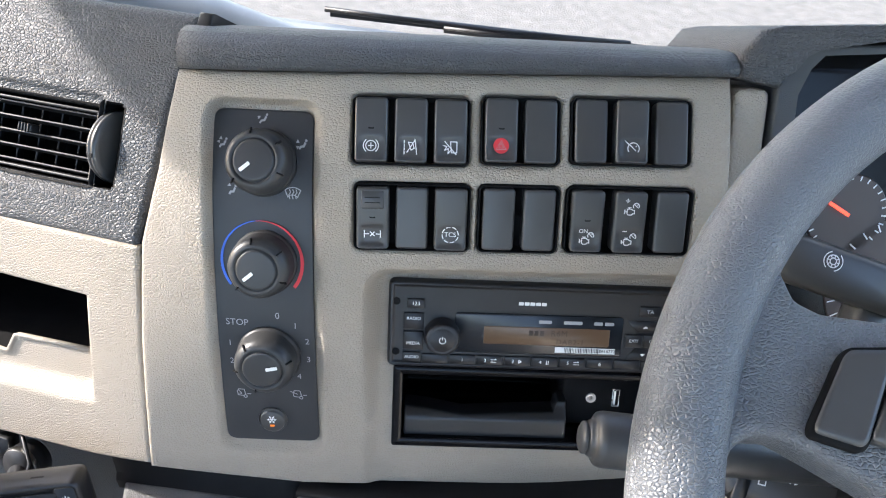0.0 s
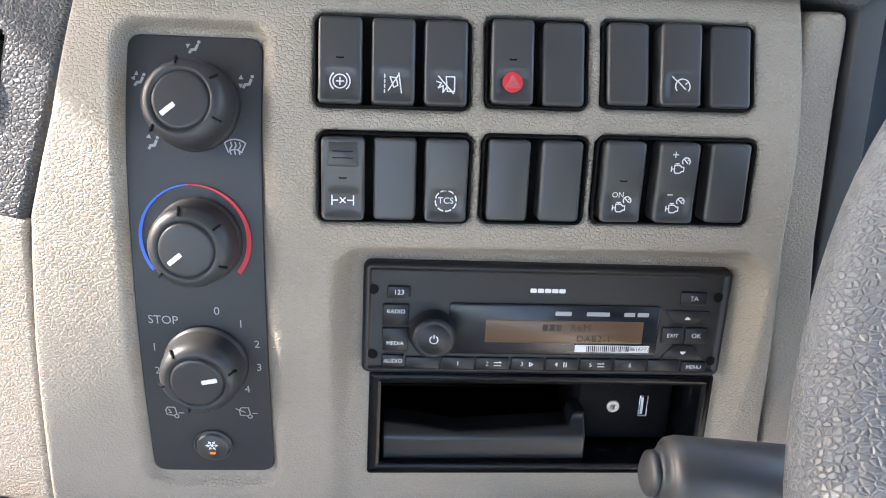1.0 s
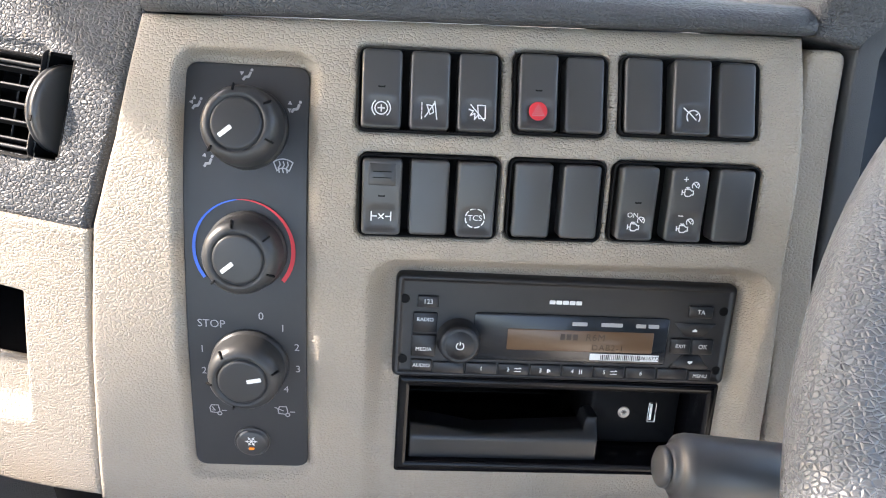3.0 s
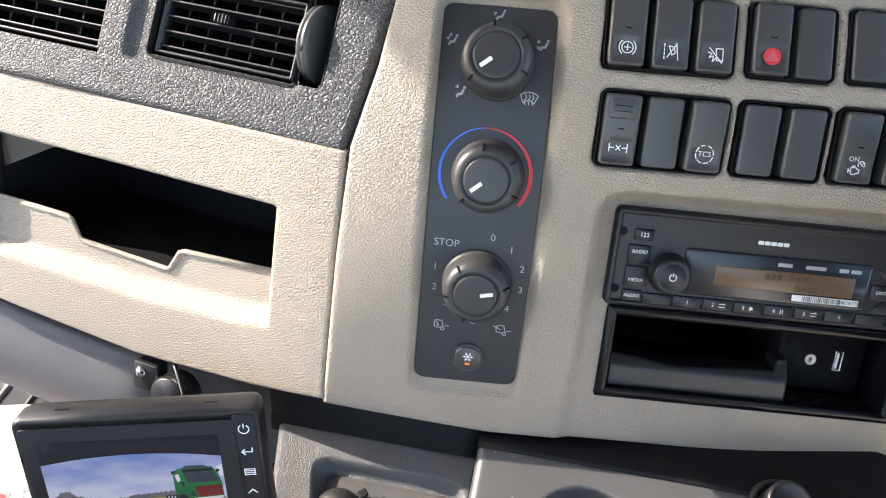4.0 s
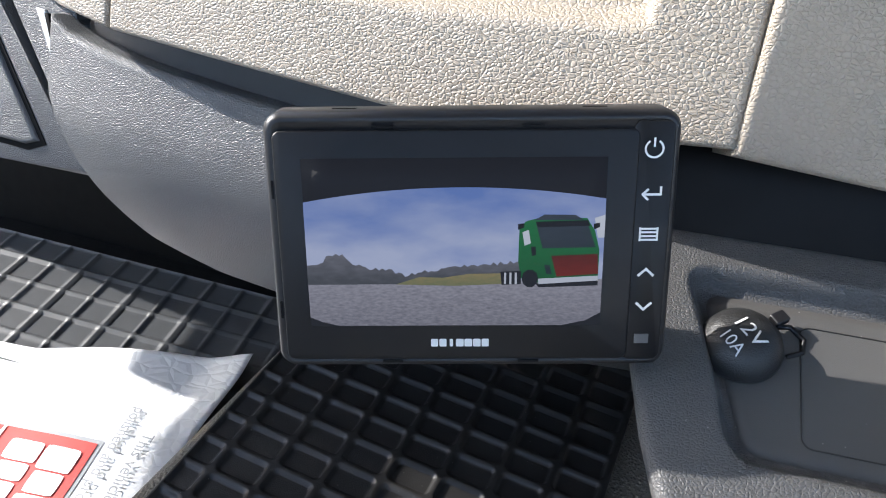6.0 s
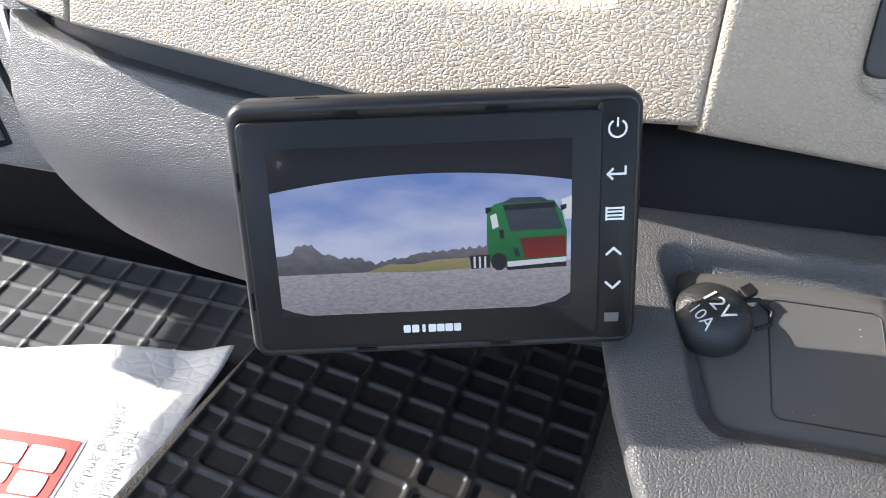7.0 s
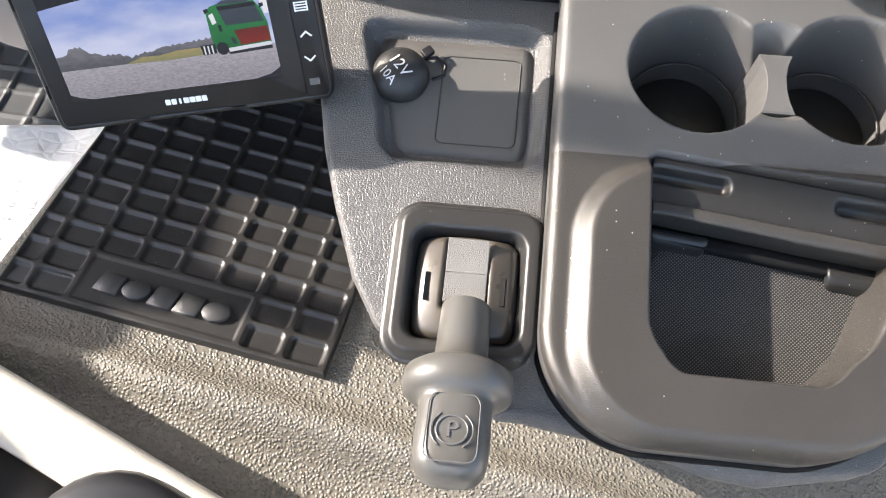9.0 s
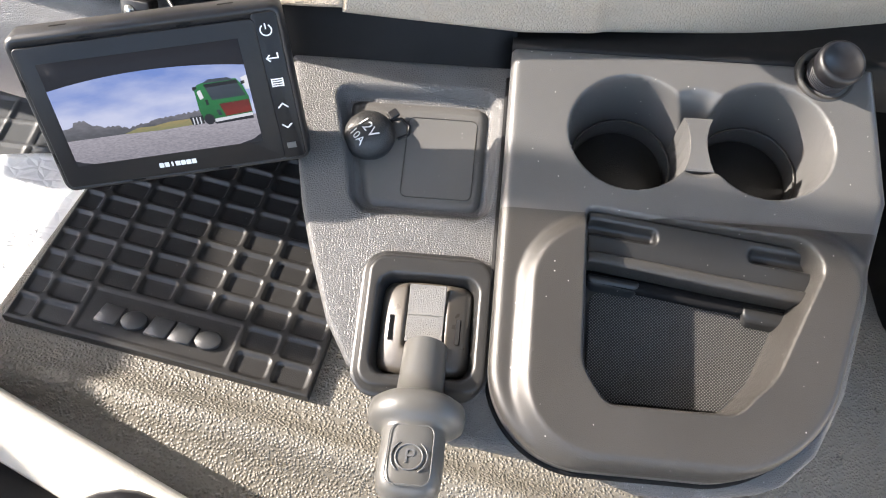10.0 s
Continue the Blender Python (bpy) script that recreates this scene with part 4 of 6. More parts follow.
def rad_button(name, u0, u1, v0, v1, label="", lift=0.0050, high=0.0012, r=0.0008, mat=None):
    x0, y0 = rad_xy(u0, v0)
    x1, y1 = rad_xy(u1, v1)
    bm = smooth_bm(slab((x1 - x0) / 2, (y1 - y0) / 2, r, [(0, -0.001), (0, high - 0.0004), (0.0004, high)], 3), 30)
    return part(name, bm, mat or BLACK, radio, label, pose((x0 + x1) / 2, (y0 + y1) / 2, lift))


win = rad_button("display_window", -0.0350, 0.0745, -0.1022, -0.0745, "glossy dark display window", high=0.0010, mat=DISPLAY, r=0.002)
lcd = rad_button("lcd", -0.0163, 0.0662, -0.0955, -0.0830, "amber lcd", high=0.0003, lift=0.0060, mat=AMBER)
for k, wdt in enumerate((0.0026, 0.0026, 0.0026)):
    part("bar", block(wdt, 0.0036, 0.0001), LCD, lcd, "", pose(-0.0105 + k * 0.0036, 0.0024, 0.0005))
lettering("R6M", 0.0056, LCD, lcd, 0.0080, 0.0024, 0.0006, spacing=1.1)
lettering("DAB2-1", 0.0050, LCD, lcd, 0.0155, -0.0035, 0.0006, spacing=1.15)
sticker = part("sticker", block(0.0395, 0.0038, 0.0002), WHITE, win, "white barcode sticker", pose(0.0310, -0.0098, 0.0013))
rnd = random.Random(4)
for k in range(22):
    part("bar", block(rnd.choice((0.0003, 0.0006)), 0.0030, 0.0001), DEEP, sticker, "", pose(-0.0135 + k * 0.00105, 0, 0.0002))
lettering("28616772", 0.0031, DEEP, sticker, 0.0138, 0, 0.0003)
# maker's marks as plain shapes
for k in range(5):
    part("mark", slab(0.0016, 0.0011, 0.0003, [(0, 0), (0, 0.0003)], 2), WHITE, radio, "", pose(*rad_xy(0.0070 + k * 0.0037, -0.0673), 0.0054))
for u, wdt in ((0.0234, 0.0042), (0.0365, 0.0010), (0.0425, 0.0050), (0.0580, 0.0028), (0.0652, 0.0030)):
    part("mark", slab(wdt, 0.0011, 0.0004, [(0, 0), (0, 0.0002)], 2), DIMWHITE, win, "", pose(rad_xy(u, 0)[0] - rad_xy(0.01975, 0)[0], 0.0092, 0.0011))
for text, u0, u1, v0, v1 in (("123", -0.0664, -0.0550, -0.0727, -0.0662), ("RADIO", -0.0684, -0.0552, -0.0872, -0.0757), ("MEDIA", -0.0684, -0.0552, -0.1012, -0.0884), ("AUDIO", -0.0683, -0.0567, -0.1098, -0.1030), ("TA", 0.0841, 0.0979, -0.0733, -0.0663), ("MENU", 0.0895, 0.1025, -0.1112, -0.1048), ("EXIT", 0.0765, 0.0880, -0.0948, -0.0858), ("OK", 0.0890, 0.1010, -0.0948, -0.0858)):
    b = rad_button("button", u0, u1, v0, v1)
    lettering(text, 0.0036 if len(text) < 4 else 0.0030, WHITE, b, 0, 0.0018 if text == "RADIO" else (-0.0020 if text == "MEDIA" else 0), 0.0013)
for k, text in enumerate(("", "I", "2", "3", "4", "5", "6", "")):
    u0 = -0.0560 + k * 0.01815
    b = rad_button("preset_button", u0, u0 + 0.0172, -0.1108, -0.1040)
    if text:
        lettering(text, 0.0034, WHITE, b, -0.003 if text not in "I6" else 0, 0, 0.0013)
    if text == "3":
        part("symbol", strokes([[(0.001, 0.001), (0.001, -0.001), (0.0026, 0), (0.001, 0.001)]], 0.0006), WHITE, b, "", pose(0, 0, 0.0013))
    if text in ("4",):
        part("symbol", strokes([[(0.001, 0.0012), (0.001, -0.0012)], [(0.0022, 0.0012), (0.0022, -0.0012)]], 0.0005), WHITE, b, "", pose(0, 0, 0.0013))
    if text in ("2", "5"):
        part("symbol", strokes([[(0.0006, 0.0008), (0.0042, 0.0008)], [(0.0006, -0.0008), (0.0042, -0.0008)], [(0.0034, 0.0014), (0.0042, 0.0008)]], 0.0004), WHITE, b, "", pose(0, 0, 0.0013))
for v, k in ((-0.0806, 1), (-0.0998, -1)):
    keyed = part("arrow_button", smooth_bm(flat_shape([(-0.0052, -0.0040 * k), (0.0052, -0.0040 * k), (0.0118, 0.0040 * k), (-0.0118, 0.0040 * k)][::k], 0.0012), 30), BLACK, radio, "", pose(*rad_xy(0.0890, v), 0.0048))
    part("symbol", strokes([[(-0.0012, -0.0004 * k), (0, 0.0006 * k), (0.0012, -0.0004 * k), (-0.0012, -0.0004 * k)]], 0.0007), WHITE, keyed, "", pose(0, 0, 0.0013))
rk = part("volume_knob", smooth_bm(lathe([(0.0122, -0.001), (0.0122, 0.0010), (0.0112, 0.0014), (0.0110, 0.0080), (0.0102, 0.0096), (0.0088, 0.0100), (0.0080, 0.0096), (0.0076, 0.0100), (0.0003, 0.0102)], 40), 30), BLACK, radio, "round volume knob", pose(*rad_xy(-0.0430, -0.0908), 0.0048))
part("symbol", strokes([arc(0, 0, 0.0020, 120, 420, 14), [(0, 0.0006), (0, 0.0026)]], 0.0005), WHITE, rk, "", pose(0, 0, 0.0103))
for u, v in ((-0.0733, -0.0683), (0.1040, -0.0690), (-0.0729, -0.1030), (0.1052, -0.1045)):
    part("key_hole", lathe([(0.0026, 0), (0.0022, 0.0001), (0.0020, -0.002)], 16), DEEP, radio, "", pose(*rad_xy(u, v), 0.0056))

pocket = thing("dash_pocket", "gloss black open storage pocket with audio sockets", "storage pocket", MP @ pose(0.0178, -0.1447, -0.0118, 0, 0, -0.9))
part("frame", smooth_bm(slab(0.0925, 0.0300, 0.002, [(0.001, -0.02), (0, 0.0), (0.0006, 0.0010), (0.0060, 0.0010), (0.0066, 0.0002), (0.0072, -0.085), (0.009, -0.088)], caps=(False, True)), 25), GLOSS, pocket)


def lip_warp(U, V):
    top = np.interp(U, [-0.084, -0.070, -0.045, -0.020, 0.0185, 0.0205, 0.0270], [-0.0036, -0.0046, -0.0080, -0.0068, -0.0050, 0.0017, 0.0017])
    return U, -0.0245 + (V + 0.0245) / 0.0200 * (top + 0.0245)


part("lip", sheet("lip", -0.0845, 0.0270, -0.0245, -0.0045, 0.0012, lambda U, V: -0.006 * sstep(V, -0.012, 0.0), POCKETM, roll=0.0015, skirt=0.014, warp=lip_warp), POCKETM, pocket, "wavy front lip", pose(0, 0, -0.004))
sock = part("socket_panel", smooth_bm(slab(0.027, 0.0195, 0.003, [(0, -0.05), (0, -0.001), (0.001, 0)]), 30), DEEP, pocket, "", pose(0.0535, -0.0015, -0.022))
part("audio_socket", smooth_bm(lathe([(0.0048, 0), (0.0048, 0.0010), (0.0044, 0.0014), (0.0026, 0.0014), (0.0020, 0.0004), (0.0019, -0.004)], 28), 30), plain("ivory_plastic", (0.70, 0.60, 0.52), 0.4), sock, "ivory audio socket ring", pose(-0.0069, 0.0010, 0) @ Matrix.Scale(0.75, 4))
usb = part("usb_socket", smooth_bm(slab(0.0026, 0.0066, 0.0004, [(0, 0), (0, 0.0006), (0.0006, 0.0006), (0.0006, -0.003)], 2, caps=(False, True)), 20), METAL, sock, "metal usb socket", pose(0.0108, 0.0015, 0.0))
part("tongue", block(0.0014, 0.0105, 0.003), WHITE, usb, "", pose(-0.0008, 0, -0.001))

# ---- vents of the upper dashboard ----
def air_vent(u0, u1, v0, v1):
    w, h = u1 - u0, v1 - v0
    v = thing("air_vent", "black dashboard air vent with slats", "air vent", MU @ pose((u0 + u1) / 2, (v0 + v1) / 2, -0.006), group="dashboard air vents")
    part("housing", smooth_bm(slab(w / 2, h / 2, 0.004, [(-0.001, 0.003), (0.0005, 0.003), (0.0012, 0.0), (0.004, -0.040), (0.008, -0.045)], caps=(False, True)), 30), DEEP, v)
    part("slat_frame", smooth_bm(slab(w / 2 - 0.003, h / 2 - 0.003, 0.002, [(0, -0.008), (0, 0.0), (0.0008, 0.0008), (0.0022, 0.0004), (0.0024, -0.008)], caps=(False, False)), 30), BLACK, v)
    for k in range(5):
        y = (k - 2) * h / 5.6
        part("slat", block(w - 0.006, 0.0014, 0.009, 0.0005, turn=Matrix.Rotation(radians(-12), 4, "X")), BLACK, v, "", pose(0, y, -0.0055))
    for k in range(6):
        x = (k - 2.5) * w / 6.4
        part("vane", block(0.0012, h - 0.006, 0.012, 0.0004, turn=Matrix.Rotation(radians(24), 4, "Y")), BLACK, v, "", pose(x, 0, -0.0165))
    kn = part("slider", block(0.011, 0.0055, 0.008, 0.0012), BLACK, v, "ribbed slider knob", pose(-0.005, 0.004, 0.0))
    for k in range(4):
        part("rib", block(0.0008, 0.0056, 0.0012, 0.0002), BLACK, kn, "", pose(-0.0036 + 0.0024 * k, 0, 0.0042))


for box in VENTS:
    air_vent(*box)
dial = thing("vent_wheel", "black ribbed thumb wheel beside the vent", "thumb wheel", MU @ pose(-0.0335, 0.0585, -0.004))
part("slot", smooth_bm(slab(0.0088, 0.0275, 0.003, [(-0.001, 0.003), (0, 0.003), (0.0006, -0.001), (0.001, -0.02)], caps=(False, True)), 30), DEEP, dial)
tw = part("wheel", smooth_bm(lathe([(0.0195, -0.0040), (0.0225, -0.0036), (0.0240, -0.0026), (0.0240, -0.0006), (0.0232, 0.0), (0.0240, 0.0006), (0.0240, 0.0030), (0.0225, 0.0040), (0.0195, 0.0042)], 56), 25), SWITCH, dial, "", pose(-0.0022, 0, -0.0125, 0, 80, 0))
part("mark", block(0.0022, 0.0030, 0.0006, 0.0002), DEEP, tw, "", pose(-0.0236, -0.0080, 0.0018, 0, 90, 0))

# ---- right of the centre panel ----
part("side_strip", sheet("panel", 0.1292, 0.1505, -0.24, 0.0725, 0.004, lambda U, V: -0.009 + 0.004 * sstep(V, 0.05, -0.05), CREAM, roll=0.003, corner=0.006, skirt=0.03, warp=lambda U, V: (U + np.interp(V, [-0.24, -0.039, 0.073], [0.022, 0.0005, 0.0]), V)), CREAM, dash)
hood = thing("instrument_cluster", "dark instrument cluster with red needles under a grey hood", "instrument cluster", MP)
part("visor", prism([(0.1275, 0.0940), (0.1372, 0.1065), (0.150, 0.1090), (0.56, 0.126), (0.56, 0.117), (0.215, 0.1030), (0.172, 0.1000), (0.164, 0.0960), (0.1565, 0.0860), (0.1520, 0.0735), (0.1275, 0.0785)], -0.15, 0.0, 0.004), PAD, hood, "grey visor")
part("side_wall", prism([(0.1530, 0.0730), (0.1575, 0.0850), (0.165, 0.0950), (0.173, 0.0985), (0.56, 0.115), (0.56, 0.112), (0.178, 0.0950), (0.170, 0.0860), (0.164, 0.0700), (0.172, -0.15), (0.156, -0.15)], -0.13, -0.006, 0.002), BINNACLE, hood, "dark inner wall")
face = part("face", sheet("face", 0.175, 0.56, -0.15, 0.10, 0.02, lambda U, V: 0 * U, GLOSS, skirt=0.01), GLOSS, hood, "black dial face", pose(0, 0, -0.085))
NEEDLE = glowing("red_needle", (1.0, 0.06, 0.02), 0.5, (0.5, 0.02, 0.01))
FACEGLOW = plain("dial_brown", (0.05, 0.03, 0.025), 0.4)
for cx, cy, r, na in ((0.252, -0.020, 0.030, 150), (0.300, -0.075, 0.055, 152), (0.42, -0.02, 0.075, 130)):
    dg_ = part("gauge", lathe([(r, 0), (r - 0.001, 0.001)], 48), FACEGLOW, face, "round gauge", pose(cx, cy, 0.0005))
    part("scale", strokes([[(math.cos(radians(a)) * r * 0.86, math.sin(radians(a)) * r * 0.86), (math.cos(radians(a)) * r * 0.96, math.sin(radians(a)) * r * 0.96)] for a in range(-40, 221, 13)], 0.0011), WHITE, face, "white tick marks", pose(cx, cy, 0.0018))
    part("needle", strokes([[(0, 0), (math.cos(radians(na)) * r * 0.8, math.sin(radians(na)) * r * 0.8)]], 0.0026), NEEDLE, face, "red needle", pose(cx, cy, 0.004))

# ---- steering wheel, column and stalks ----
wheel = thing("steering_wheel", "grey leather-grained steering wheel", "steering wheel", MW)
part("rim", tube([(0.225 * math.cos(a), 0.225 * math.sin(a), 0) for a in np.linspace(0, 2 * math.pi, 145)[:-1]], 0.0168, 24, True), WHEELM, wheel)


def spoke_warp(U, V):
    top = np.interp(U, [-0.226, -0.208, -0.196, -0.1905, -0.1853, -0.1754, -0.15, -0.04], [0.135, 0.124, 0.106, 0.088, 0.0770, 0.0732, 0.0735, 0.072])
    bot = np.interp(U, [-0.226, -0.2113, -0.2054, -0.1996, -0.1903, -0.1765, -0.1553, -0.04], [-0.040, 0.0007, 0.0188, 0.0232, 0.0241, 0.0187, 0.0096, -0.03])
    V2 = bot + (V + 1) / 2 * (top - bot)
    k = np.minimum(1, 0.222 / np.hypot(U, V2))
    return U * k, V2 * k


part("spoke", sheet("spoke", -0.226, -0.04, -0.05, 0.05, 0.0025, lambda U, V: 0.006 + 0.004 * sstep(U, -0.16, -0.08) - 0.004 * sstep(U, -0.19, -0.222), WHEELM, roll=0.007, skirt=0.012, warp=lambda U, V: spoke_warp(U, V / 0.05)), WHEELM, wheel)
part("hub", smooth_bm(lathe([(0.085, -0.03), (0.088, -0.01), (0.082, 0.006), (0.06, 0.014), (0.0005, 0.018)], 48), 40), WHEELM, wheel)


def pad_warp(U, V):
    s, t = (U + 0.05) / 0.1, (V + 0.05) / 0.1
    a = (1 - s) * (-0.1820 + 0.0125 * t) + s * (-0.1640 + 0.0112 * t)
    b = t * (0.0574 + 0.0026 * s) + (1 - t) * (0.0265 - 0.003 * s)
    return a, b


part("button_gap", sheet("button_gap", -0.058, 0.056, -0.055, 0.054, 0.008, lambda U, V: 0.0108 + 0 * U, DEEP, roll=0.0, corner=0.016, skirt=0.004, warp=pad_warp), DEEP, wheel, "dark joint round the insert")
part("hub_insert", sheet("hub_insert", -0.05, 0.05, -0.05, 0.05, 0.01, lambda U, V: 0.0125 + 0 * U, SWITCH, corner=0.01, skirt=0.006, warp=lambda U, V: (pad_warp(U, V)[0] + 0.0195 + 0.002 * (U > 0) * 9, pad_warp(U, V)[1])), SWITCH, wheel, "dark centre insert")
part("button_pad", sheet("button_pad", -0.05, 0.05, -0.05, 0.05, 0.008, lambda U, V: 0.0122 + 0 * U, SWITCH, roll=0.0, corner=0.012, skirt=0.004, warp=pad_warp), SWITCH, wheel, "dark horn button insert")
col = thing("steering_column", "dark plastic steering column cover", "steering column", MW)
part("cover", smooth_bm(slab(0.075, 0.060, 0.03, [(0.012, -0.04), (0.002, -0.06), (0, -0.10), (0.0, -0.22)]), 40), BLACK, col, "", pose(-0.01, 0.0, 0))


def stalk(name, label, a, b, r, turned, mat=SWITCH):
    a, b = Vector(a), Vector(b)
    m = Matrix.Translation(a) @ (b - a).to_track_quat("Z", "Y").to_matrix().to_4x4()
    s = thing(name, label, "stalk", m)
    part("lever", smooth_bm(lathe(turned, 32), 30), mat, s)
    return s, (b - a).length


light_stalk, _ = stalk("light_stalk", "dark grey light switch stalk with printed symbols", (0.1065, 0.5500, 0.4970), (0.200, 0.580, 0.490), 0.013, turned=[(0.0005, 0.0), (0.0078, 0.0004), (0.0088, 0.0018), (0.0092, 0.0034), (0.0104, 0.0036), (0.0128, 0.0052), (0.0136, 0.008), (0.0136, 0.050), (0.0120, 0.052), (0.0122, 0.056), (0.0136, 0.058), (0.0136, 0.066), (0.0115, 0.070), (0.0105, 0.16)], mat=STALKM)
part("end_cap", smooth_bm(lathe([(0.0080, 0), (0.0078, -0.0015), (0.0060, -0.0026), (0.0005, -0.0028)], 28), 30), STALKM, light_stalk, "raised end button")
for k in range(10):
    part("rib", block(0.0012, 0.003, 0.0070, 0.0004), SWITCH, light_stalk, "", Matrix.Rotation(radians(36 * k), 4, "Z") @ pose(0.0134, 0, 0.0620))
upper_stalk = thing("brake_stalk", "black retarder stalk with a white brake symbol", "stalk", basis((0.205, 0.682, 0.537), (0.82, 0.30, -0.48), (0.25, -0.70, 0.66)))
part("lever", smooth_bm(slab(0.040, 0.0135, 0.010, [(0.004, -0.012), (0, -0.006), (0, 0.003), (0.002, 0.006), (0.005, 0.0075)]), 40), SWITCH, upper_stalk, "", pose(0.012, -0.002, 0, 0, 0, 6))
part("arm", smooth_bm(slab(0.012, 0.045, 0.008, [(0.003, -0.02), (0, -0.012), (0, 0), (0.003, 0.004)]), 40), SWITCH, upper_stalk, "", pose(0.040, -0.040, -0.004))
part("symbol", strokes([arc(0, 0, 0.0034, 0, 360, 20), arc(0, 0, 0.0018, 0, 360, 12), arc(0, 0, 0.0052, 120, 240), arc(0, 0, 0.0052, -60, 60)] + [[(0.0034 * math.cos(radians(a)), 0.0034 * math.sin(radians(a))), (0.0024 * math.cos(radians(a)), 0.0024 * math.sin(radians(a)))] for a in range(0, 360, 45)], 0.0006), WHITE, upper_stalk, "", pose(0.0, 0.001, 0.0078))
low_stalk = thing("wiper_stalk", "black stalk printed with lamp and wiper symbols", "stalk", basis((0.222, 0.628, 0.420), (0.86, 0.36, -0.33), (0.22, -0.70, 0.68)))
part("lever", smooth_bm(slab(0.055, 0.0165, 0.012, [(0.006, -0.016), (0, -0.008), (0, 0.004), (0.003, 0.009), (0.007, 0.0105)]), 40), SWITCH, low_stalk, "", pose(0.018, -0.006, 0, 0, 0, -4))
part("ring", smooth_bm(slab(0.0045, 0.0172, 0.003, [(0.001, -0.016), (0, 0.0095), (0.001, 0.0112)]), 40), BLACK, low_stalk, "", pose(-0.024, -0.004, 0, 0, 0, -4))
part("symbol", strokes([arc(-0.0145, 0.005, 0.0022, 90, 270, 8), [(-0.0145, 0.0072), (-0.0145, 0.0028)]] + [[(-0.0130, y), (-0.0105, y)] for y in (0.003, 0.005, 0.007)] + [[(-0.016, -0.004), (-0.012, -0.004), (-0.012, -0.007), (-0.016, -0.007), (-0.016, -0.004)], [(0.002, -0.002), (-0.001, 0.0), (0.002, 0.002)], [(0.0045, -0.002), (0.0075, 0.0), (0.0045, 0.002)]], 0.0008), WHITE, low_stalk, "", pose(0, 0, 0.0107))

# ---- reversing monitor ----
MONI = MM @ pose(-0.012, 0.0025, 0, 0, 0, 2.3)
mon = thing("camera_monitor", "black reversing-camera monitor showing a green truck on gravel", "monitor", MONI)
part("housing", smooth_bm(slab(0.0715, 0.0475, 0.0065, [(0.010, -0.024), (0.002, -0.020), (0.0, -0.014), (0.0, -0.0015), (0.0012, 0.0008), (0.0030, 0.0016), (0.0034, 0.0012)]), 25), BLACK, mon)
BEZEL = plain("bezel_plastic", (0.009, 0.009, 0.010), 0.45, spec=0.3)
part("bezel", smooth_bm(slab(0.0625, 0.0425, 0.003, [(0, 0), (0, 0.0018), (0.0006, 0.0022)]), 25), BEZEL, mon, "", pose(-0.0055, -0.001, 0.0004))
part("button_strip", smooth_bm(slab(0.0070, 0.0440, 0.003, [(0, 0), (0, 0.0014), (0.0004, 0.0018)]), 25), BEZEL, mon, "", pose(0.0620, 0.0, 0.0004))
for x, y, long in ((-0.030, 0.0425, 1), (0.021, 0.0425, 1), (-0.029, -0.0445, 1), (0.021, -0.0445, 1), (-0.069, 0.021, 0), (-0.069, -0.024, 0), (0.0545, 0.021, 0), (0.0545, -0.024, 0)):
    part("clip_slot", block(0.0075 if long else 0.0009, 0.0009 if long else 0.0065, 0.0004), DEEP, mon, "", pose(x, y, 0.0020 if abs(x) < 0.069 else 0.0017))
for x in (-0.044, 0.043):
    part("clip_slot", block(0.0085, 0.0006, 0.0012), DEEP, mon, "", pose(x, 0.0474, -0.008))


def scene_mat(name, low_c, high_c, y0, y1, power, mottle=0.0, scale=90):
    """A lit part of the picture on the screen: a colour that runs from low to high, with mottling."""
    m, nt, b = nodes_of(name, (0.006, 0.006, 0.006), 0.5, 0.0, 0.06)
    n, l = nt.nodes, nt.links
    co = n.new("ShaderNodeTexCoord")
    sp = n.new("ShaderNodeSeparateXYZ")
    l.new(co.outputs["Object"], sp.inputs[0])
    mr = n.new("ShaderNodeMapRange")
    mr.inputs[1].default_value, mr.inputs[2].default_value = y0, y1
    l.new(sp.outputs[1], mr.inputs[0])
    nz = n.new("ShaderNodeTexNoise")
    nz.inputs["Scale"].default_value, nz.inputs["Detail"].default_value = scale, 6
    mp = n.new("ShaderNodeMapping")
    mp.inputs["Scale"].default_value = (0.5, 1.3, 1)
    l.new(co.outputs["Object"], mp.inputs[0])
    l.new(mp.outputs[0], nz.inputs["Vector"])
    ad = n.new("ShaderNodeMath")
    ad.operation = "MULTIPLY_ADD"
    ad.inputs[1].default_value = mottle
    sb = n.new("ShaderNodeMath")
    sb.operation = "SUBTRACT"
    sb.inputs[1].default_value = 0.5
    l.new(nz.outputs["Fac"], sb.inputs[0])
    l.new(sb.outputs[0], ad.inputs[0])
    l.new(mr.outputs[0], ad.inputs[2])
    mx = n.new("ShaderNodeMixRGB")
    mx.inputs[1].default_value, mx.inputs[2].default_value = (*low_c, 1), (*high_c, 1)
    l.new(ad.outputs[0], mx.inputs[0])
    l.new(mx.outputs[0], b.inputs["Emission Color"])
    b.inputs["Emission Strength"].default_value = power
    return m


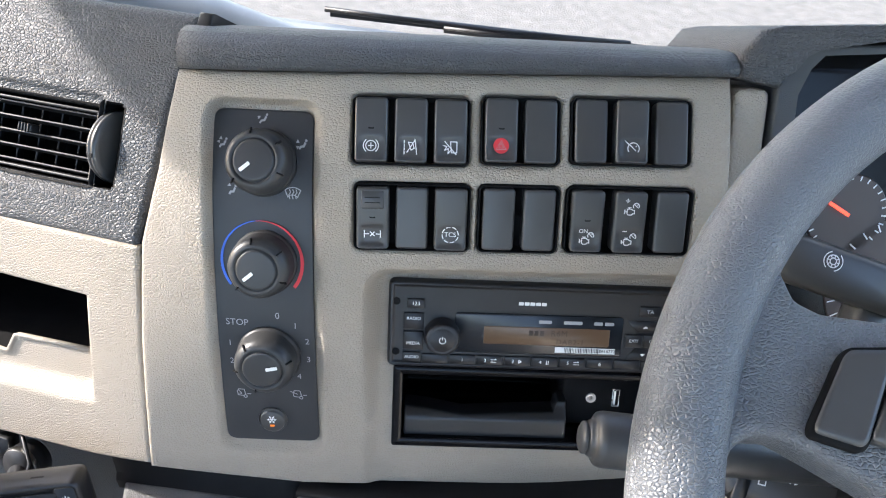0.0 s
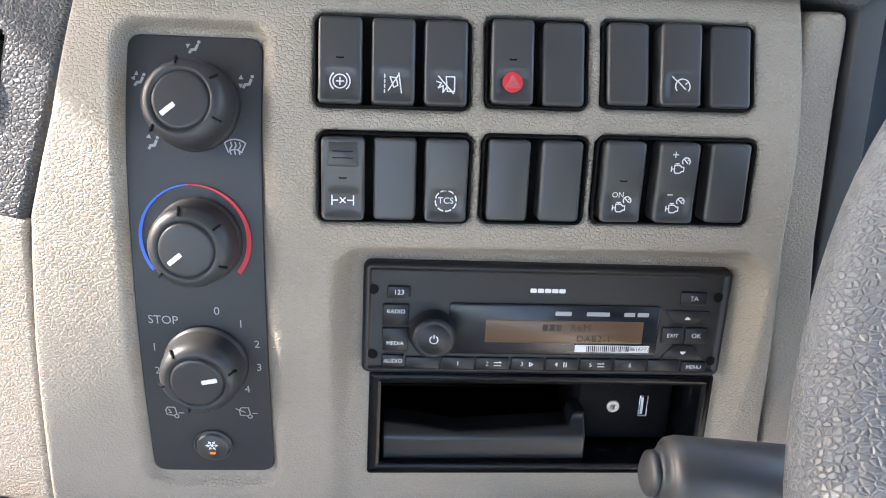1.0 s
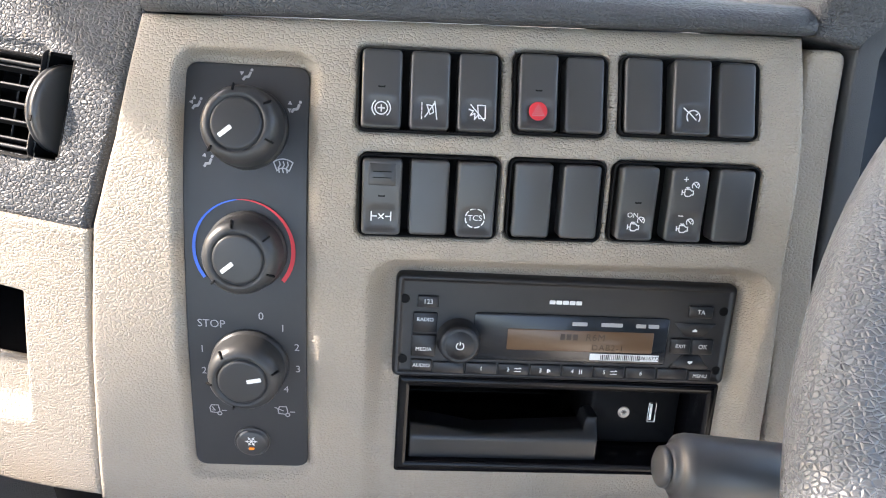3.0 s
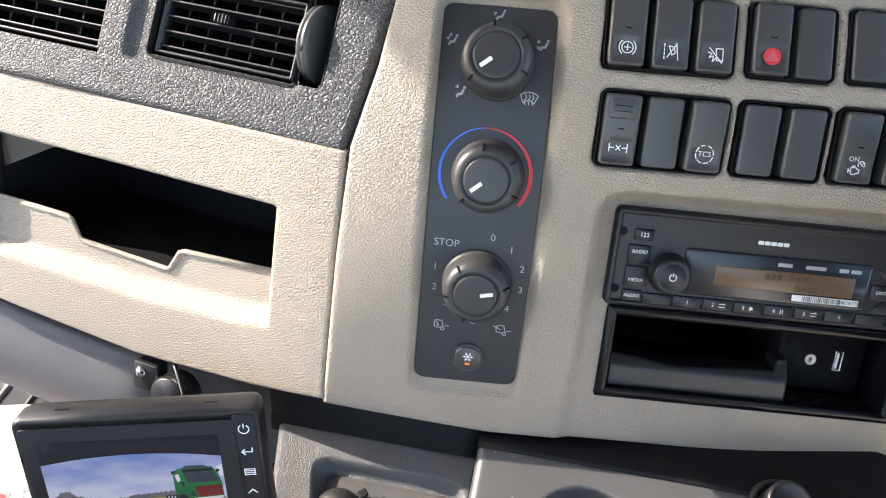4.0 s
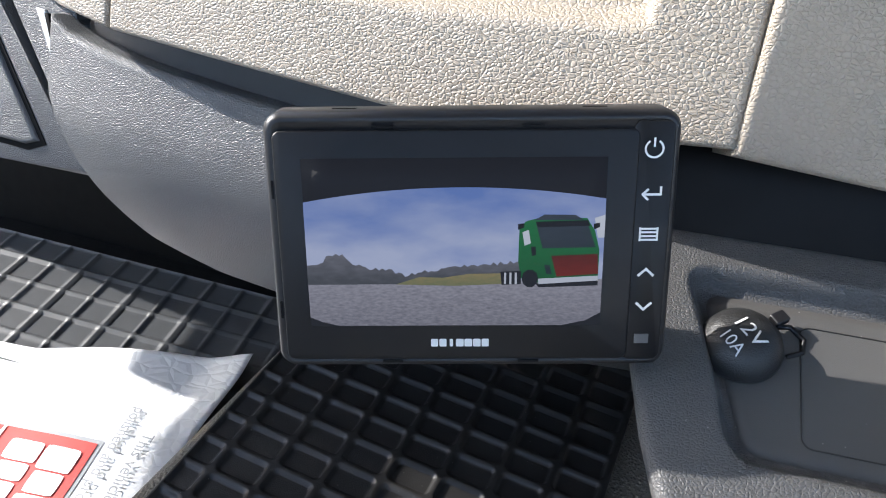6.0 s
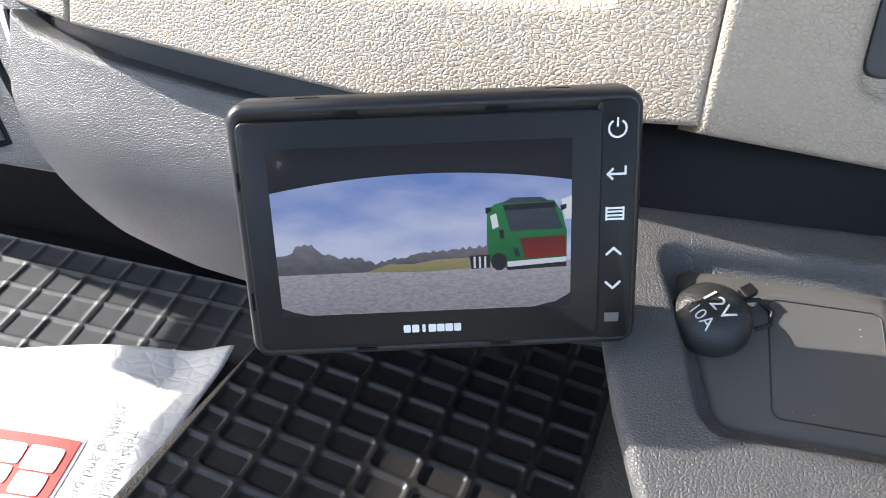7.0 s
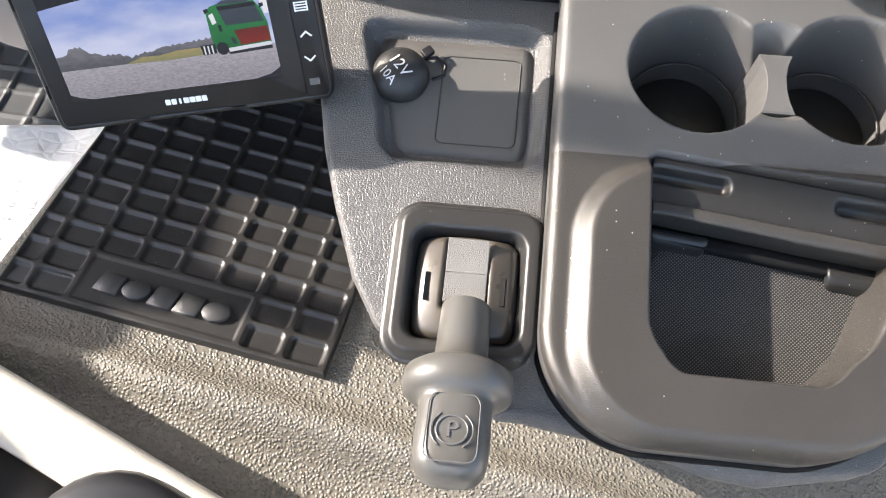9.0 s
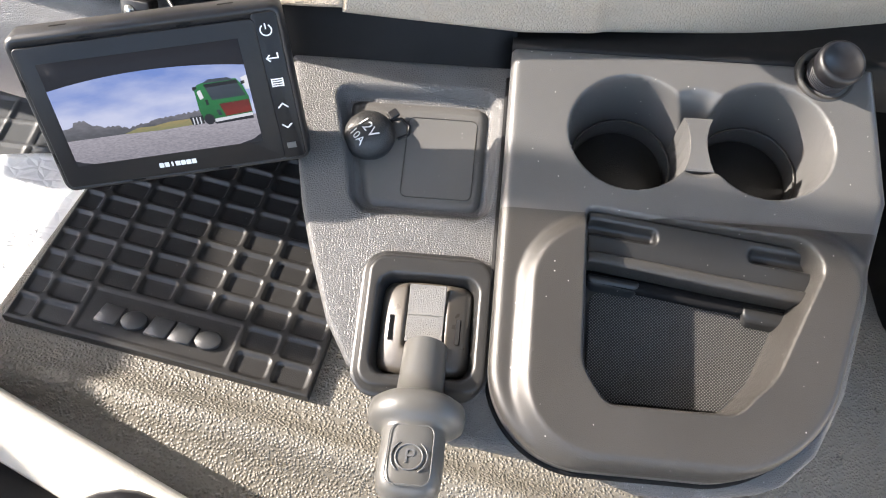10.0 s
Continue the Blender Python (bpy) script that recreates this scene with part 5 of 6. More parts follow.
LIT = 0.125
S_SKY = scene_mat("screen_sky", (0.55, 0.62, 0.85), (0.17, 0.28, 0.66), -0.008, 0.022, LIT, 2.0, 60)
S_DARK = scene_mat("screen_dark", (0.030, 0.034, 0.045), (0.02, 0.022, 0.03), -0.03, 0.03, LIT)
S_GROUND = scene_mat("screen_gravel", (0.18, 0.185, 0.23), (0.40, 0.40, 0.47), -0.045, -0.006, LIT, 1.7, 1100)
S_TREE = scene_mat("screen_trees", (0.095, 0.105, 0.125), (0.19, 0.20, 0.24), -0.014, -0.004, LIT, 1.5, 500)
S_FIELD = scene_mat("screen_field", (0.20, 0.23, 0.13), (0.34, 0.29, 0.15), -0.016, -0.010, LIT, 1.5, 900)
S_GREEN = scene_mat("screen_green", (0.02, 0.13, 0.05), (0.03, 0.22, 0.085), -0.016, 0.01, LIT, 0.6, 300)
S_RED = scene_mat("screen_red", (0.22, 0.035, 0.03), (0.12, 0.03, 0.03), -0.013, -0.002, LIT, 0.8, 500)
S_GLASS = scene_mat("screen_windscreen", (0.03, 0.045, 0.06), (0.06, 0.08, 0.11), -0.01, 0.01, LIT, 1.2, 200)
S_WHITE = scene_mat("screen_white", (0.6, 0.65, 0.75), (0.75, 0.8, 0.9), -0.02, 0.01, LIT)
screen = part("screen", sheet("screen", -0.0525, 0.0525, -0.031, 0.031, 0.01, lambda U, V: 0 * U, S_DARK, skirt=0.0005), S_DARK, mon, "lit colour screen", pose(-0.0060, 0.0010, 0.0030))


def shape(name, pts, mat, z, label=""):
    """A flat patch of the screen's picture; points in shares of the screen's width and height."""
    bm = bmesh.new()
    bm.faces.new([bm.verts.new((-0.0525 + 0.105 * x, 0.031 - 0.062 * y, z)) for x, y in pts])
    return part(name, bm, mat, screen, label)


def dome(x):
    return 0.165 + 0.30 * abs(x - 0.52) ** 2.0


wob = random.Random(7)
shape("picture_sky", [(0.0, 0.71)] + [(x / 20, dome(x / 20)) for x in range(21)] + [(1, 0.71)], S_SKY, 0.0003, "cloudy sky")
shape("picture_ground", [(0, 0.71), (1, 0.71), (1, 0.915), (0.95, 0.965), (0.87, 0.995), (0.10, 0.995), (0.04, 0.97), (0.0, 0.94)], S_GROUND, 0.0003, "gravel yard")
far = random.Random(5)
ridge = [(k / 90, float(np.interp(k / 90, [0, 0.05, 0.075, 0.10, 0.125, 0.15, 0.20, 0.28, 0.33, 0.40, 0.55, 0.74], [0.615, 0.600, 0.560, 0.545, 0.560, 0.610, 0.635, 0.650, 0.680, 0.655, 0.625, 0.600])) + far.uniform(-0.011, 0.011)) for k in range(67)]
shape("picture_hedge", [(0, 0.735)] + ridge + [(0.74, 0.70), (0.5, 0.725), (0.3, 0.735)], S_TREE, 0.0005, "grey trees and hedge")
shape("picture_field", [(0.30, 0.735), (0.38, 0.690), (0.46, 0.695), (0.55, 0.672), (0.66, 0.670), (0.66, 0.735), (0.5, 0.745)], S_FIELD, 0.0007, "dry grass strip")
shape("picture_truck_cab", [(0.725, 0.70), (0.715, 0.60), (0.717, 0.40), (0.74, 0.36), (0.79, 0.338), (0.94, 0.345), (0.968, 0.42), (0.985, 0.53), (0.985, 0.72), (0.80, 0.735)], S_GREEN, 0.0007, "green truck cab")
shape("picture_truck_roof", [(0.765, 0.355), (0.80, 0.322), (0.90, 0.325), (0.93, 0.355)], S_GLASS, 0.0008)
shape("picture_truck_window", [(0.727, 0.425), (0.748, 0.41), (0.756, 0.49), (0.735, 0.505)], S_WHITE, 0.0008)
shape("picture_windscreen", [(0.772, 0.375), (0.942, 0.375), (0.972, 0.515), (0.795, 0.52)], S_GLASS, 0.0009, "dark windscreen")
shape("picture_grille", [(0.825, 0.565), (0.98, 0.555), (0.984, 0.675), (0.845, 0.69)], S_RED, 0.0009, "red grille")
shape("picture_bumper", [(0.782, 0.702), (0.984, 0.685), (0.984, 0.715), (0.785, 0.735)], S_WHITE, 0.0010)
shape("picture_wheel", [(0.755 + 0.028 * math.cos(a / 10 * math.tau), 0.70 + 0.055 * math.sin(a / 10 * math.tau)) for a in range(10)], S_DARK, 0.0010)
shape("picture_chassis", [(0.655, 0.66), (0.725, 0.655), (0.725, 0.735), (0.66, 0.74)], S_DARK, 0.0008)
for k in range(3):
    shape("picture_strut", [(0.668 + 0.018 * k, 0.665), (0.675 + 0.018 * k, 0.665), (0.675 + 0.018 * k, 0.735), (0.668 + 0.018 * k, 0.735)], S_WHITE, 0.0009)
shape("picture_visor", [(0.770, 0.362), (0.942, 0.355), (0.950, 0.388), (0.778, 0.395)], S_DARK, 0.0011)
shape("picture_trailer", [(0.965, 0.345), (1.0, 0.325), (1.0, 0.46), (0.978, 0.46)], S_WHITE, 0.0006, "white trailer front")
shape("picture_skirt", [(0.775, 0.732), (0.984, 0.715), (0.985, 0.745), (0.785, 0.755)], S_DARK, 0.0009)
shape("picture_side_panel", [(0.757, 0.51), (0.772, 0.51), (0.774, 0.56), (0.760, 0.565)], S_DARK, 0.0008)
for x in (0.802,):
    shape("picture_headlight", [(x, 0.615), (x + 0.018, 0.62), (x + 0.026, 0.675), (x + 0.008, 0.672)], S_GLASS, 0.0012)
for x in (0.712, 0.962):
    shape("picture_mirror", [(x, 0.375), (x + 0.020, 0.37), (x + 0.020, 0.395), (x, 0.41)], S_DARK, 0.0012)
leaf = random.Random(11)
for x0, x1, base, high in ((0.0, 0.17, 0.735, 0.10), (0.17, 0.38, 0.725, 0.035), (0.36, 0.68, 0.715, 0.075)):
    n = int((x1 - x0) * 170)
    crest = [(x0 + (x1 - x0) * k / n, base - high * (0.45 + 0.55 * leaf.random()) * (0.55 + 0.45 * math.sin(math.pi * k / n))) for k in range(n + 1)]
    shape("picture_bushes", [(x0, base)] + crest + [(x1, base)], S_TREE, 0.00065)
for k, wdt in enumerate((0.0013, 0.0013, 0.0006, 0.0014, 0.0014, 0.0014, 0.0013)):
    part("mark", slab(wdt, 0.0015, 0.0004, [(0, 0), (0, 0.0002)], 2), WHITE, mon, "", pose(-0.0135 + k * 0.0031, -0.0368, 0.0026))
STRIP_Z = 0.0024
part("symbol", strokes([arc(0, 0, 0.0030, 125, 415, 16), [(0, 0.0008), (0, 0.0036)]], 0.0007), WHITE, mon, "power symbol", pose(0.0620, 0.0345, STRIP_Z))
part("symbol", strokes([[(0.0032, 0.0022), (0.0032, -0.0004), (-0.003, -0.0004)], [(-0.0012, 0.0014), (-0.003, -0.0004), (-0.0012, -0.0022)]], 0.0008), WHITE, mon, "", pose(0.0620, 0.0190, STRIP_Z))
part("symbol", strokes([[(-0.003, y), (0.003, y)] for y in (0.002, 0.0007, -0.0007, -0.002)] + [[(-0.003, 0.0023), (-0.003, -0.0023)], [(0.003, 0.0023), (0.003, -0.0023)]], 0.0007), WHITE, mon, "", pose(0.0620, 0.0043, STRIP_Z))
part("symbol", strokes([[(-0.0026, -0.0012), (0, 0.0012), (0.0026, -0.0012)]], 0.0009), WHITE, mon, "", pose(0.0620, -0.0098, STRIP_Z))
part("symbol", strokes([[(-0.0026, 0.0012), (0, -0.0012), (0.0026, 0.0012)]], 0.0009), WHITE, mon, "", pose(0.0620, -0.0228, STRIP_Z))
part("sensor", block(0.0052, 0.0036, 0.0004), plain("sensor_grey", (0.10, 0.10, 0.10), 0.3), mon, "", pose(0.0620, -0.0355, STRIP_Z))
mount = thing("monitor_bracket", "black monitor bracket with a pivot and cable", "bracket", MC)
part("plate", smooth_bm(slab(0.0100, 0.0105, 0.002, [(0, -0.010), (0, 0), (0.0005, 0.0005)]), 30), BLACK, mount, "", pose(-0.031, -0.0935, -0.0030))
part("screw", smooth_bm(lathe([(0.0042, 0), (0.0040, 0.0012), (0.0025, 0.0024), (0.0004, 0.0028)], 20), 40), METAL, mount, "steel screw", pose(-0.0345, -0.0900, -0.0024))
part("pivot", smooth_bm(lathe([(0.0150, -0.012), (0.0155, -0.004), (0.0155, 0.004), (0.0145, 0.0055), (0.0005, 0.006)], 36), 40), BLACK, mount, "", pose(-0.0070, -0.1000, -0.0020))
part("pivot_ring", smooth_bm(lathe([(0.0158, -0.0022), (0.0162, 0), (0.0158, 0.0022)], 36, (False, False)), 60), METAL, mount, "pale pivot ring", pose(-0.0070, -0.1000, 0.0005))
MCI = MC.inverted()
back = MCI @ (MONI @ Vector((0.006, 0.004, -0.023)))
part("arm", tube([(-0.007, -0.103, 0.004), ((back.x - 0.007) / 2, (back.y - 0.103) / 2, back.z * 0.55), tuple(back)], 0.007, 12), BLACK, mount)
part("cable", tube([(-0.013, -0.070, -0.018), (-0.010, -0.0775, -0.006), (0.000, -0.083, 0.001), (0.008, -0.090, 0.006), (0.010, -0.108, 0.020), tuple(back + Vector((0.012, 0, 0)))], 0.0016, 8), BLACK, mount, "thin black cable")

# ---- parking brake ----
brake = thing("parking_brake", "grey parking brake lever on a brown-black shroud", "parking brake", MK)
part("shroud", sheet("shroud", -0.1165, -0.0650, -0.1150, -0.0620, 0.0014, lambda U, V: -0.0215 + 0.008 * (1 - ((U + 0.0908) / 0.027) ** 2) - 0.004 * ((V + 0.0885) / 0.027) ** 2 - 0.0035 * sstep(rr(U, V, -0.1015, -0.0800, -0.100, -0.0635, 0.001), 0.0008, -0.0008), BOOT, roll=0.005, corner=0.007, skirt=0.012), BOOT, brake, "brown-black moulded shroud")
BRUSH = grained("grey_brush", (0.15, 0.147, 0.14), 0.6, 0.0008, 0.9, 0.5)
part("brush", block(0.0205, 0.0175, 0.002, 0.0004), BRUSH, brake, "worn grey slot cover", pose(-0.0907, -0.0735, -0.0162, 2, 0, 0))
part("brush", block(0.0205, 0.0150, 0.002, 0.0004), BRUSH, brake, "worn grey slot cover", pose(-0.0907, -0.0900, -0.0160, -1, 0, 0))
for u in (-0.1095, -0.0722):
    part("slit", block(0.0022, 0.0140, 0.003), DEEP, brake, "", pose(u, -0.0900, -0.0172, 0, 14 if u < -0.09 else -14, 0) @ pose(0, 0, -0.0004))
rings = [(0.000, 0.0148, 0.0140), (0.022, 0.0152, 0.0144), (0.0330, 0.0154, 0.0146), (0.0345, 0.0190, 0.0175), (0.0355, 0.0270, 0.0215), (0.0375, 0.0305, 0.0236), (0.0430, 0.0312, 0.0240), (0.0475, 0.0300, 0.0230), (0.0500, 0.0255, 0.0195), (0.0520, 0.0215, 0.0165), (0.0550, 0.0200, 0.0152), (0.062, 0.0198, 0.0150), (0.074, 0.0202, 0.0152), (0.084, 0.0198, 0.0148), (0.0900, 0.0184, 0.0136), (0.0945, 0.0150, 0.0112), (0.0968, 0.0090, 0.0068), (0.0974, 0.0010, 0.0010)]
bm = bmesh.new()
loops = []
for s, a, b in rings:
    s, a, b = (s if s < 0.05 else 0.05 + 0.82 * (s - 0.05)), 0.81 * a, 0.83 * b
    p = 2.0 if s < 0.053 else 2.9
    ring = []
    for k in range(40):
        c, d = math.cos(k / 40 * math.tau), math.sin(k / 40 * math.tau)
        q = (abs(c) ** p + abs(d) ** p) ** (-1 / p)
        ring.append(bm.verts.new((a * q * c, b * q * d, s)))
    loops.append(ring)
for a, b in zip(loops, loops[1:]):
    for k in range(40):
        bm.faces.new((a[k], a[(k + 1) % 40], b[(k + 1) % 40], b[k]))
bm.faces.new(loops[-1])
LEVER = basis((-0.0890, -0.1000, -0.0185), (1, 0, 0), (0.0015, -0.93, 0.37))
lever = part("lever", smooth_bm(bm, 50), GREYKNOB, brake, "grey grip with an embossed parking symbol", LEVER)
EMBOSS = plain("embossed_grey", (0.085, 0.085, 0.084), 0.3)
part("emblem", joined(tube([(0.0066 * math.cos(a), 0.0066 * math.sin(a), 0) for a in np.linspace(0, math.tau, 33)[:-1]], 0.0005, 6, True), tube([(x, y, 0) for x, y in arc(0, 0, 0.0088, 125, 235)], 0.0004, 6), tube([(x, y, 0) for x, y in arc(0, 0, 0.0088, -55, 55)], 0.0004, 6)), EMBOSS, lever, "embossed brake ring", pose(0, 0.0126, 0.0705, -90, 0, 0))
lettering("P", 0.0108, EMBOSS, lever, 0, 0, 0, pose(0, 0.0127, 0.0705, -90, 0, 0), extrude=0.0004)
part("inlay_edge", tube([(0.0110 * x, 0.0125 if abs(x) < 0.9 else 0.0120, 0.0690 + 0.0155 * y) for x, y in outline(1, 1, 0.35, 5)], 0.00035, 6, True), EMBOSS, lever)

# ---- 12 V socket ----
cap = thing("power_socket", "black rubber power socket cap with white lettering", "socket", MK @ pose(-0.1385, 0.0325, -0.0325) @ Matrix.Scale(1.1, 4))
part("cap", smooth_bm(lathe([(0.0142, 0.0), (0.0148, 0.002), (0.0146, 0.0045), (0.0130, 0.0085), (0.0095, 0.0118), (0.005, 0.0133), (0.0005, 0.0137)], 40), 50), CAPM, cap, "domed rubber cap")
tabm = part("tab", block(0.0060, 0.0050, 0.0030, 0.0008), BLACK, cap, "pull tab", pose(0.0125, 0.0130, 0.0060, 0, 0, 40))
part("strap", tube([(0.010, 0.010, 0.004), (0.017, 0.012, 0.003), (0.022, 0.008, 0.002), (0.0215, 0.003, 0.001), (0.016, 0.0, 0.001)], 0.0010, 8), BLACK, cap, "rubber strap")
for text, x, y, size in (("12V", 0.0006, -0.0004, 0.0084), ("10A", -0.0050, -0.0056, 0.0062)):
    t_ob = lettering(text, size, WHITE, cap, x, y, 0.0139, None, turn=-48)
    for v in t_ob.data.vertices:
        w = t_ob.matrix_basis @ v.co
        rr2 = math.hypot(w.x, w.y)
        v.co.z += float(np.interp(rr2, [0, 0.005, 0.0095, 0.0130, 0.0146], [0.0137, 0.0133, 0.0118, 0.0085, 0.0045])) - 0.0139 + 0.0006

# ---- cup-holder console fittings ----
def rack_warp(U, V):
    return U - 0.36 * np.maximum(0, -0.02 - V) * np.clip(U / 0.08, 0, 1), V


def slanted(U, V):
    V = V - 0.112 * np.maximum(U, 0)
    return rack_warp(U, V)[0], V


def rack_h(U, V):
    Vs = V + 0.112 * np.maximum(U, 0)
    n = -0.003 - 0.22 * (-0.018 - Vs) + 0 * U
    for u0, u1 in ((-0.006, 0.033), (0.083, 0.124)):
        n = n - 0.0060 * sstep(rr(U, Vs, u0, u1, -0.0300, -0.0225, 0.0030), 0.0010, -0.0022)
    return n


rack = thing("tray_divider", "black ridged plastic divider in the console tray", "divider", MK)
part("plate", sheet("plate", -0.0045, 0.1305, -0.0405, -0.0180, 0.0011, rack_h, DIVIDER, roll=0.001, warp=slanted, skirt=0.012), DIVIDER, rack)
part("bar", sheet("bar", -0.0045, 0.1290, -0.0465, -0.0400, 0.0011, lambda U, V: -0.0050 - 60 * (V + 0.112 * np.maximum(U, 0) + 0.0425) ** 2, SMOOTHCON, roll=0.0012, warp=slanted, skirt=0.014), DIVIDER, rack, "rounded cross bar")
# black sheet stands for the shade between the bar and the liner
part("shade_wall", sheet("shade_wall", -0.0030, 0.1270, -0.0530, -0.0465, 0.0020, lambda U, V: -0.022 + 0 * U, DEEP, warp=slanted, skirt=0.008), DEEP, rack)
for u, v, wdt, dep in ((0.0125, -0.0520, 0.0145, 0.0040), (0.1030, -0.0650, 0.0190, 0.0055)):
    part("clip", sheet("clip", -wdt, wdt, -dep, dep, 0.0012, lambda U, V, d=dep: 0.004 * (1 - (V / d) ** 2) + 0 * U, DIVIDER, roll=0.0015, corner=0.0038, skirt=0.004), DIVIDER, rack, "moulded clip", pose(u, v, -0.0245, -20, 0, -6))
liner = thing("tray_liner", "black rubber tray liner with fine dots", "liner", MK)
part("mat", sheet("mat", 0.000, 0.1260, -0.1190, -0.056, 0.004, lambda U, V: -0.0285 + 0 * U, DOTS, roll=0.001, corner=0.010, skirt=0.002, warp=rack_warp), DOTS, liner)
for u in (0.018, 0.095):
    cl = thing("cup_liner", "dark rubber disc in the bottom of a cup holder", "liner", MK @ pose(u, 0.033, -0.0615), group="cup holder liners")
    part("disc", smooth_bm(lathe([(0.0300, 0), (0.0300, 0.002), (0.0290, 0.003), (0.0005, 0.003)], 40), 40), RUBBER, cl)
    part("ridge", tube([(0.0310 * math.cos(a), 0.0310 * math.sin(a), 0.016) for a in np.linspace(0, math.tau, 49)[:-1]], 0.0009, 6, True), SMOOTHCON, cl)
saddle = thing("cup_divider", "dark waisted plastic post between the cup holders", "cup holder", MK @ pose(0.0565, 0.0290, -0.003) @ Matrix.Diagonal((0.85, 0.92, 1.0, 1.0)))
POST = [(0.0098, 0.0185), (0.0074, 0.0130), (0.0058, 0.0050), (0.0058, -0.0030), (0.0074, -0.0120), (0.0098, -0.0185)]
POST = POST + [(-x, y) for x, y in POST[::-1]]
bm = flat_shape(POST, 0.060)
bmesh.ops.translate(bm, vec=(0, 0, -0.0605), verts=bm.verts)
part("post", bm, CUPPLATE, saddle)
plug = thing("cigar_lighter", "black ribbed cigar lighter plug in a ring", "lighter", MK @ pose(0.1285, 0.0775, 0.0, 6, 6, 0) @ Matrix.Scale(0.88, 4))
part("ring", smooth_bm(lathe([(0.0200, -0.004), (0.0200, 0.0015), (0.0185, 0.0030), (0.0165, 0.0025), (0.0160, -0.002)], 40), 40), SMOOTHCON, plug)
part("knob", smooth_bm(lathe([(0.0135, -0.01), (0.0135, 0.012), (0.0150, 0.014), (0.0155, 0.020), (0.0145, 0.0225), (0.0125, 0.0232), (0.0120, 0.0222), (0.0005, 0.0222)], 40), 35), BLACK, plug)
for k in range(5):
    part("thread", tube([(0.0136 * math.cos(a), 0.0136 * math.sin(a), 0.003 + 0.0018 * k) for a in np.linspace(0, math.tau, 33)[:-1]], 0.0007, 6, True), BLACK, plug)

# ---- mat emblem, footwell, paper ----
SLANT = [(-0.0098, -0.0068), (0.0072, -0.0068), (0.0104, 0.0068), (-0.0066, 0.0068)]
OVAL = [(0.0100 * math.cos(a) + 0.0016 * math.sin(a), 0.0068 * math.sin(a)) for a in np.linspace(0, math.tau, 21)[:-1]]
for u, pts in ((-0.1845, SLANT), (-0.1625, OVAL), (-0.1395, SLANT), (-0.1185, SLANT), (-0.0965, OVAL)):
    part("emblem", smooth_bm(flat_shape(pts, 0.0048), 15), EMBLEM, rmat, "raised plain emblem shape", pose(u, 0.0255, 0.0188) @ Matrix.Diagonal((1.08, 1.3, 1.0, 1.0)))


def foot_h(U, V):
    p = 0.046
    a, b = np.abs((U / p) % 1 - 0.5) * p, np.abs((V / p) % 1 - 0.5) * p
    d = np.maximum(a, b) - p / 2
    return 0.010 - 0.0034 * sstep(d, -0.0016, -0.0034)


foot = thing("footwell_mat", "black gridded rubber mat in the passenger footwell", "floor mat", pose(-0.60, 0.50, -0.292, 0, 0, 12))
part("mat", sheet("mat", -0.50, 0.10, -0.10, 0.46, 0.0034, foot_h, FOOTRUB, roll=0.003, corner=0.03, skirt=0.010), FOOTRUB, foot)
drv = thing("driver_mat", "black gridded rubber mat on the driver's side", "floor mat", pose(0.225, 0.33, 0.002, 0, 0, 12))
part("mat", sheet("mat", 0.0, 0.45, 0.0, 0.42, 0.0032, foot_h, RUBBER, roll=0.003, corner=0.02, skirt=0.010), RUBBER, drv)


# added black block stands for the deep shade of the driver's footwell
well = part("floor_driver_shade", smooth_bm(slab(0.24, 0.20, 0.05, [(0, 0.0), (0, 0.10), (0.004, 0.112), (0.012, 0.118)]), 40), DEEP, None, "", pose(0.520, 0.885, 0.0, 0, 0, 12))
tagged(well, "black block standing in for the shaded driver's footwell", "floor", kind="structure")


def paper_h(U, V):
    return 0.012 + 0.006 * np.sin(U * 19 + V * 7) + 0.004 * np.sin(V * 31 - U * 6) + 0.018 * sstep(U, 0.10, 0.17) * sstep(V, -0.02, 0.2)


paper = thing("floor_paper", "white protective floor paper with a red printed square", "paper", pose(-0.745, 0.575, -0.285, 0, 0, 14))
part("sheet", sheet("sheet", -0.30, 0.165, -0.28, 0.205, 0.008, paper_h, PAPER, skirt=0.0006, warp=lambda U, V: (U - 0.13 * np.maximum(0, 0.17 - V) ** 1.1 * np.clip((U + 0.05) / 0.2, 0, 1), V + np.interp(U, [-0.3, -0.19, -0.10, 0.0, 0.165], [-0.058, -0.052, -0.048, -0.025, 0.012]) * np.clip((V - 0.05) / 0.15, 0, 1))), PAPER, paper)


def paper_patch(name, u0, u1, v0, v1, mat, label="", lift=0.0012, step=0.012, corner=0.0):
    return part(name, sheet(name, u0, u1, v0, v1, step, lambda U, V: paper_h(U, V) + lift, mat, skirt=0.0, corner=corner), mat, paper, label)


REDPRINT = plain("red_paper_print", (0.62, 0.055, 0.045), 0.6)
GREYTEXT = plain("grey_paper_print", (0.35, 0.37, 0.39), 0.6)
paper_patch("red_square", -0.068, 0.062, -0.130, 0.033, REDPRINT, "red printed square")
paper_patch("border", -0.073, 0.067, -0.135, 0.038, GREYTEXT, "thin grey border", 0.0006)
paper_patch("white_line", -0.0530, -0.0490, -0.130, 0.033, PAPER, "", 0.0022)
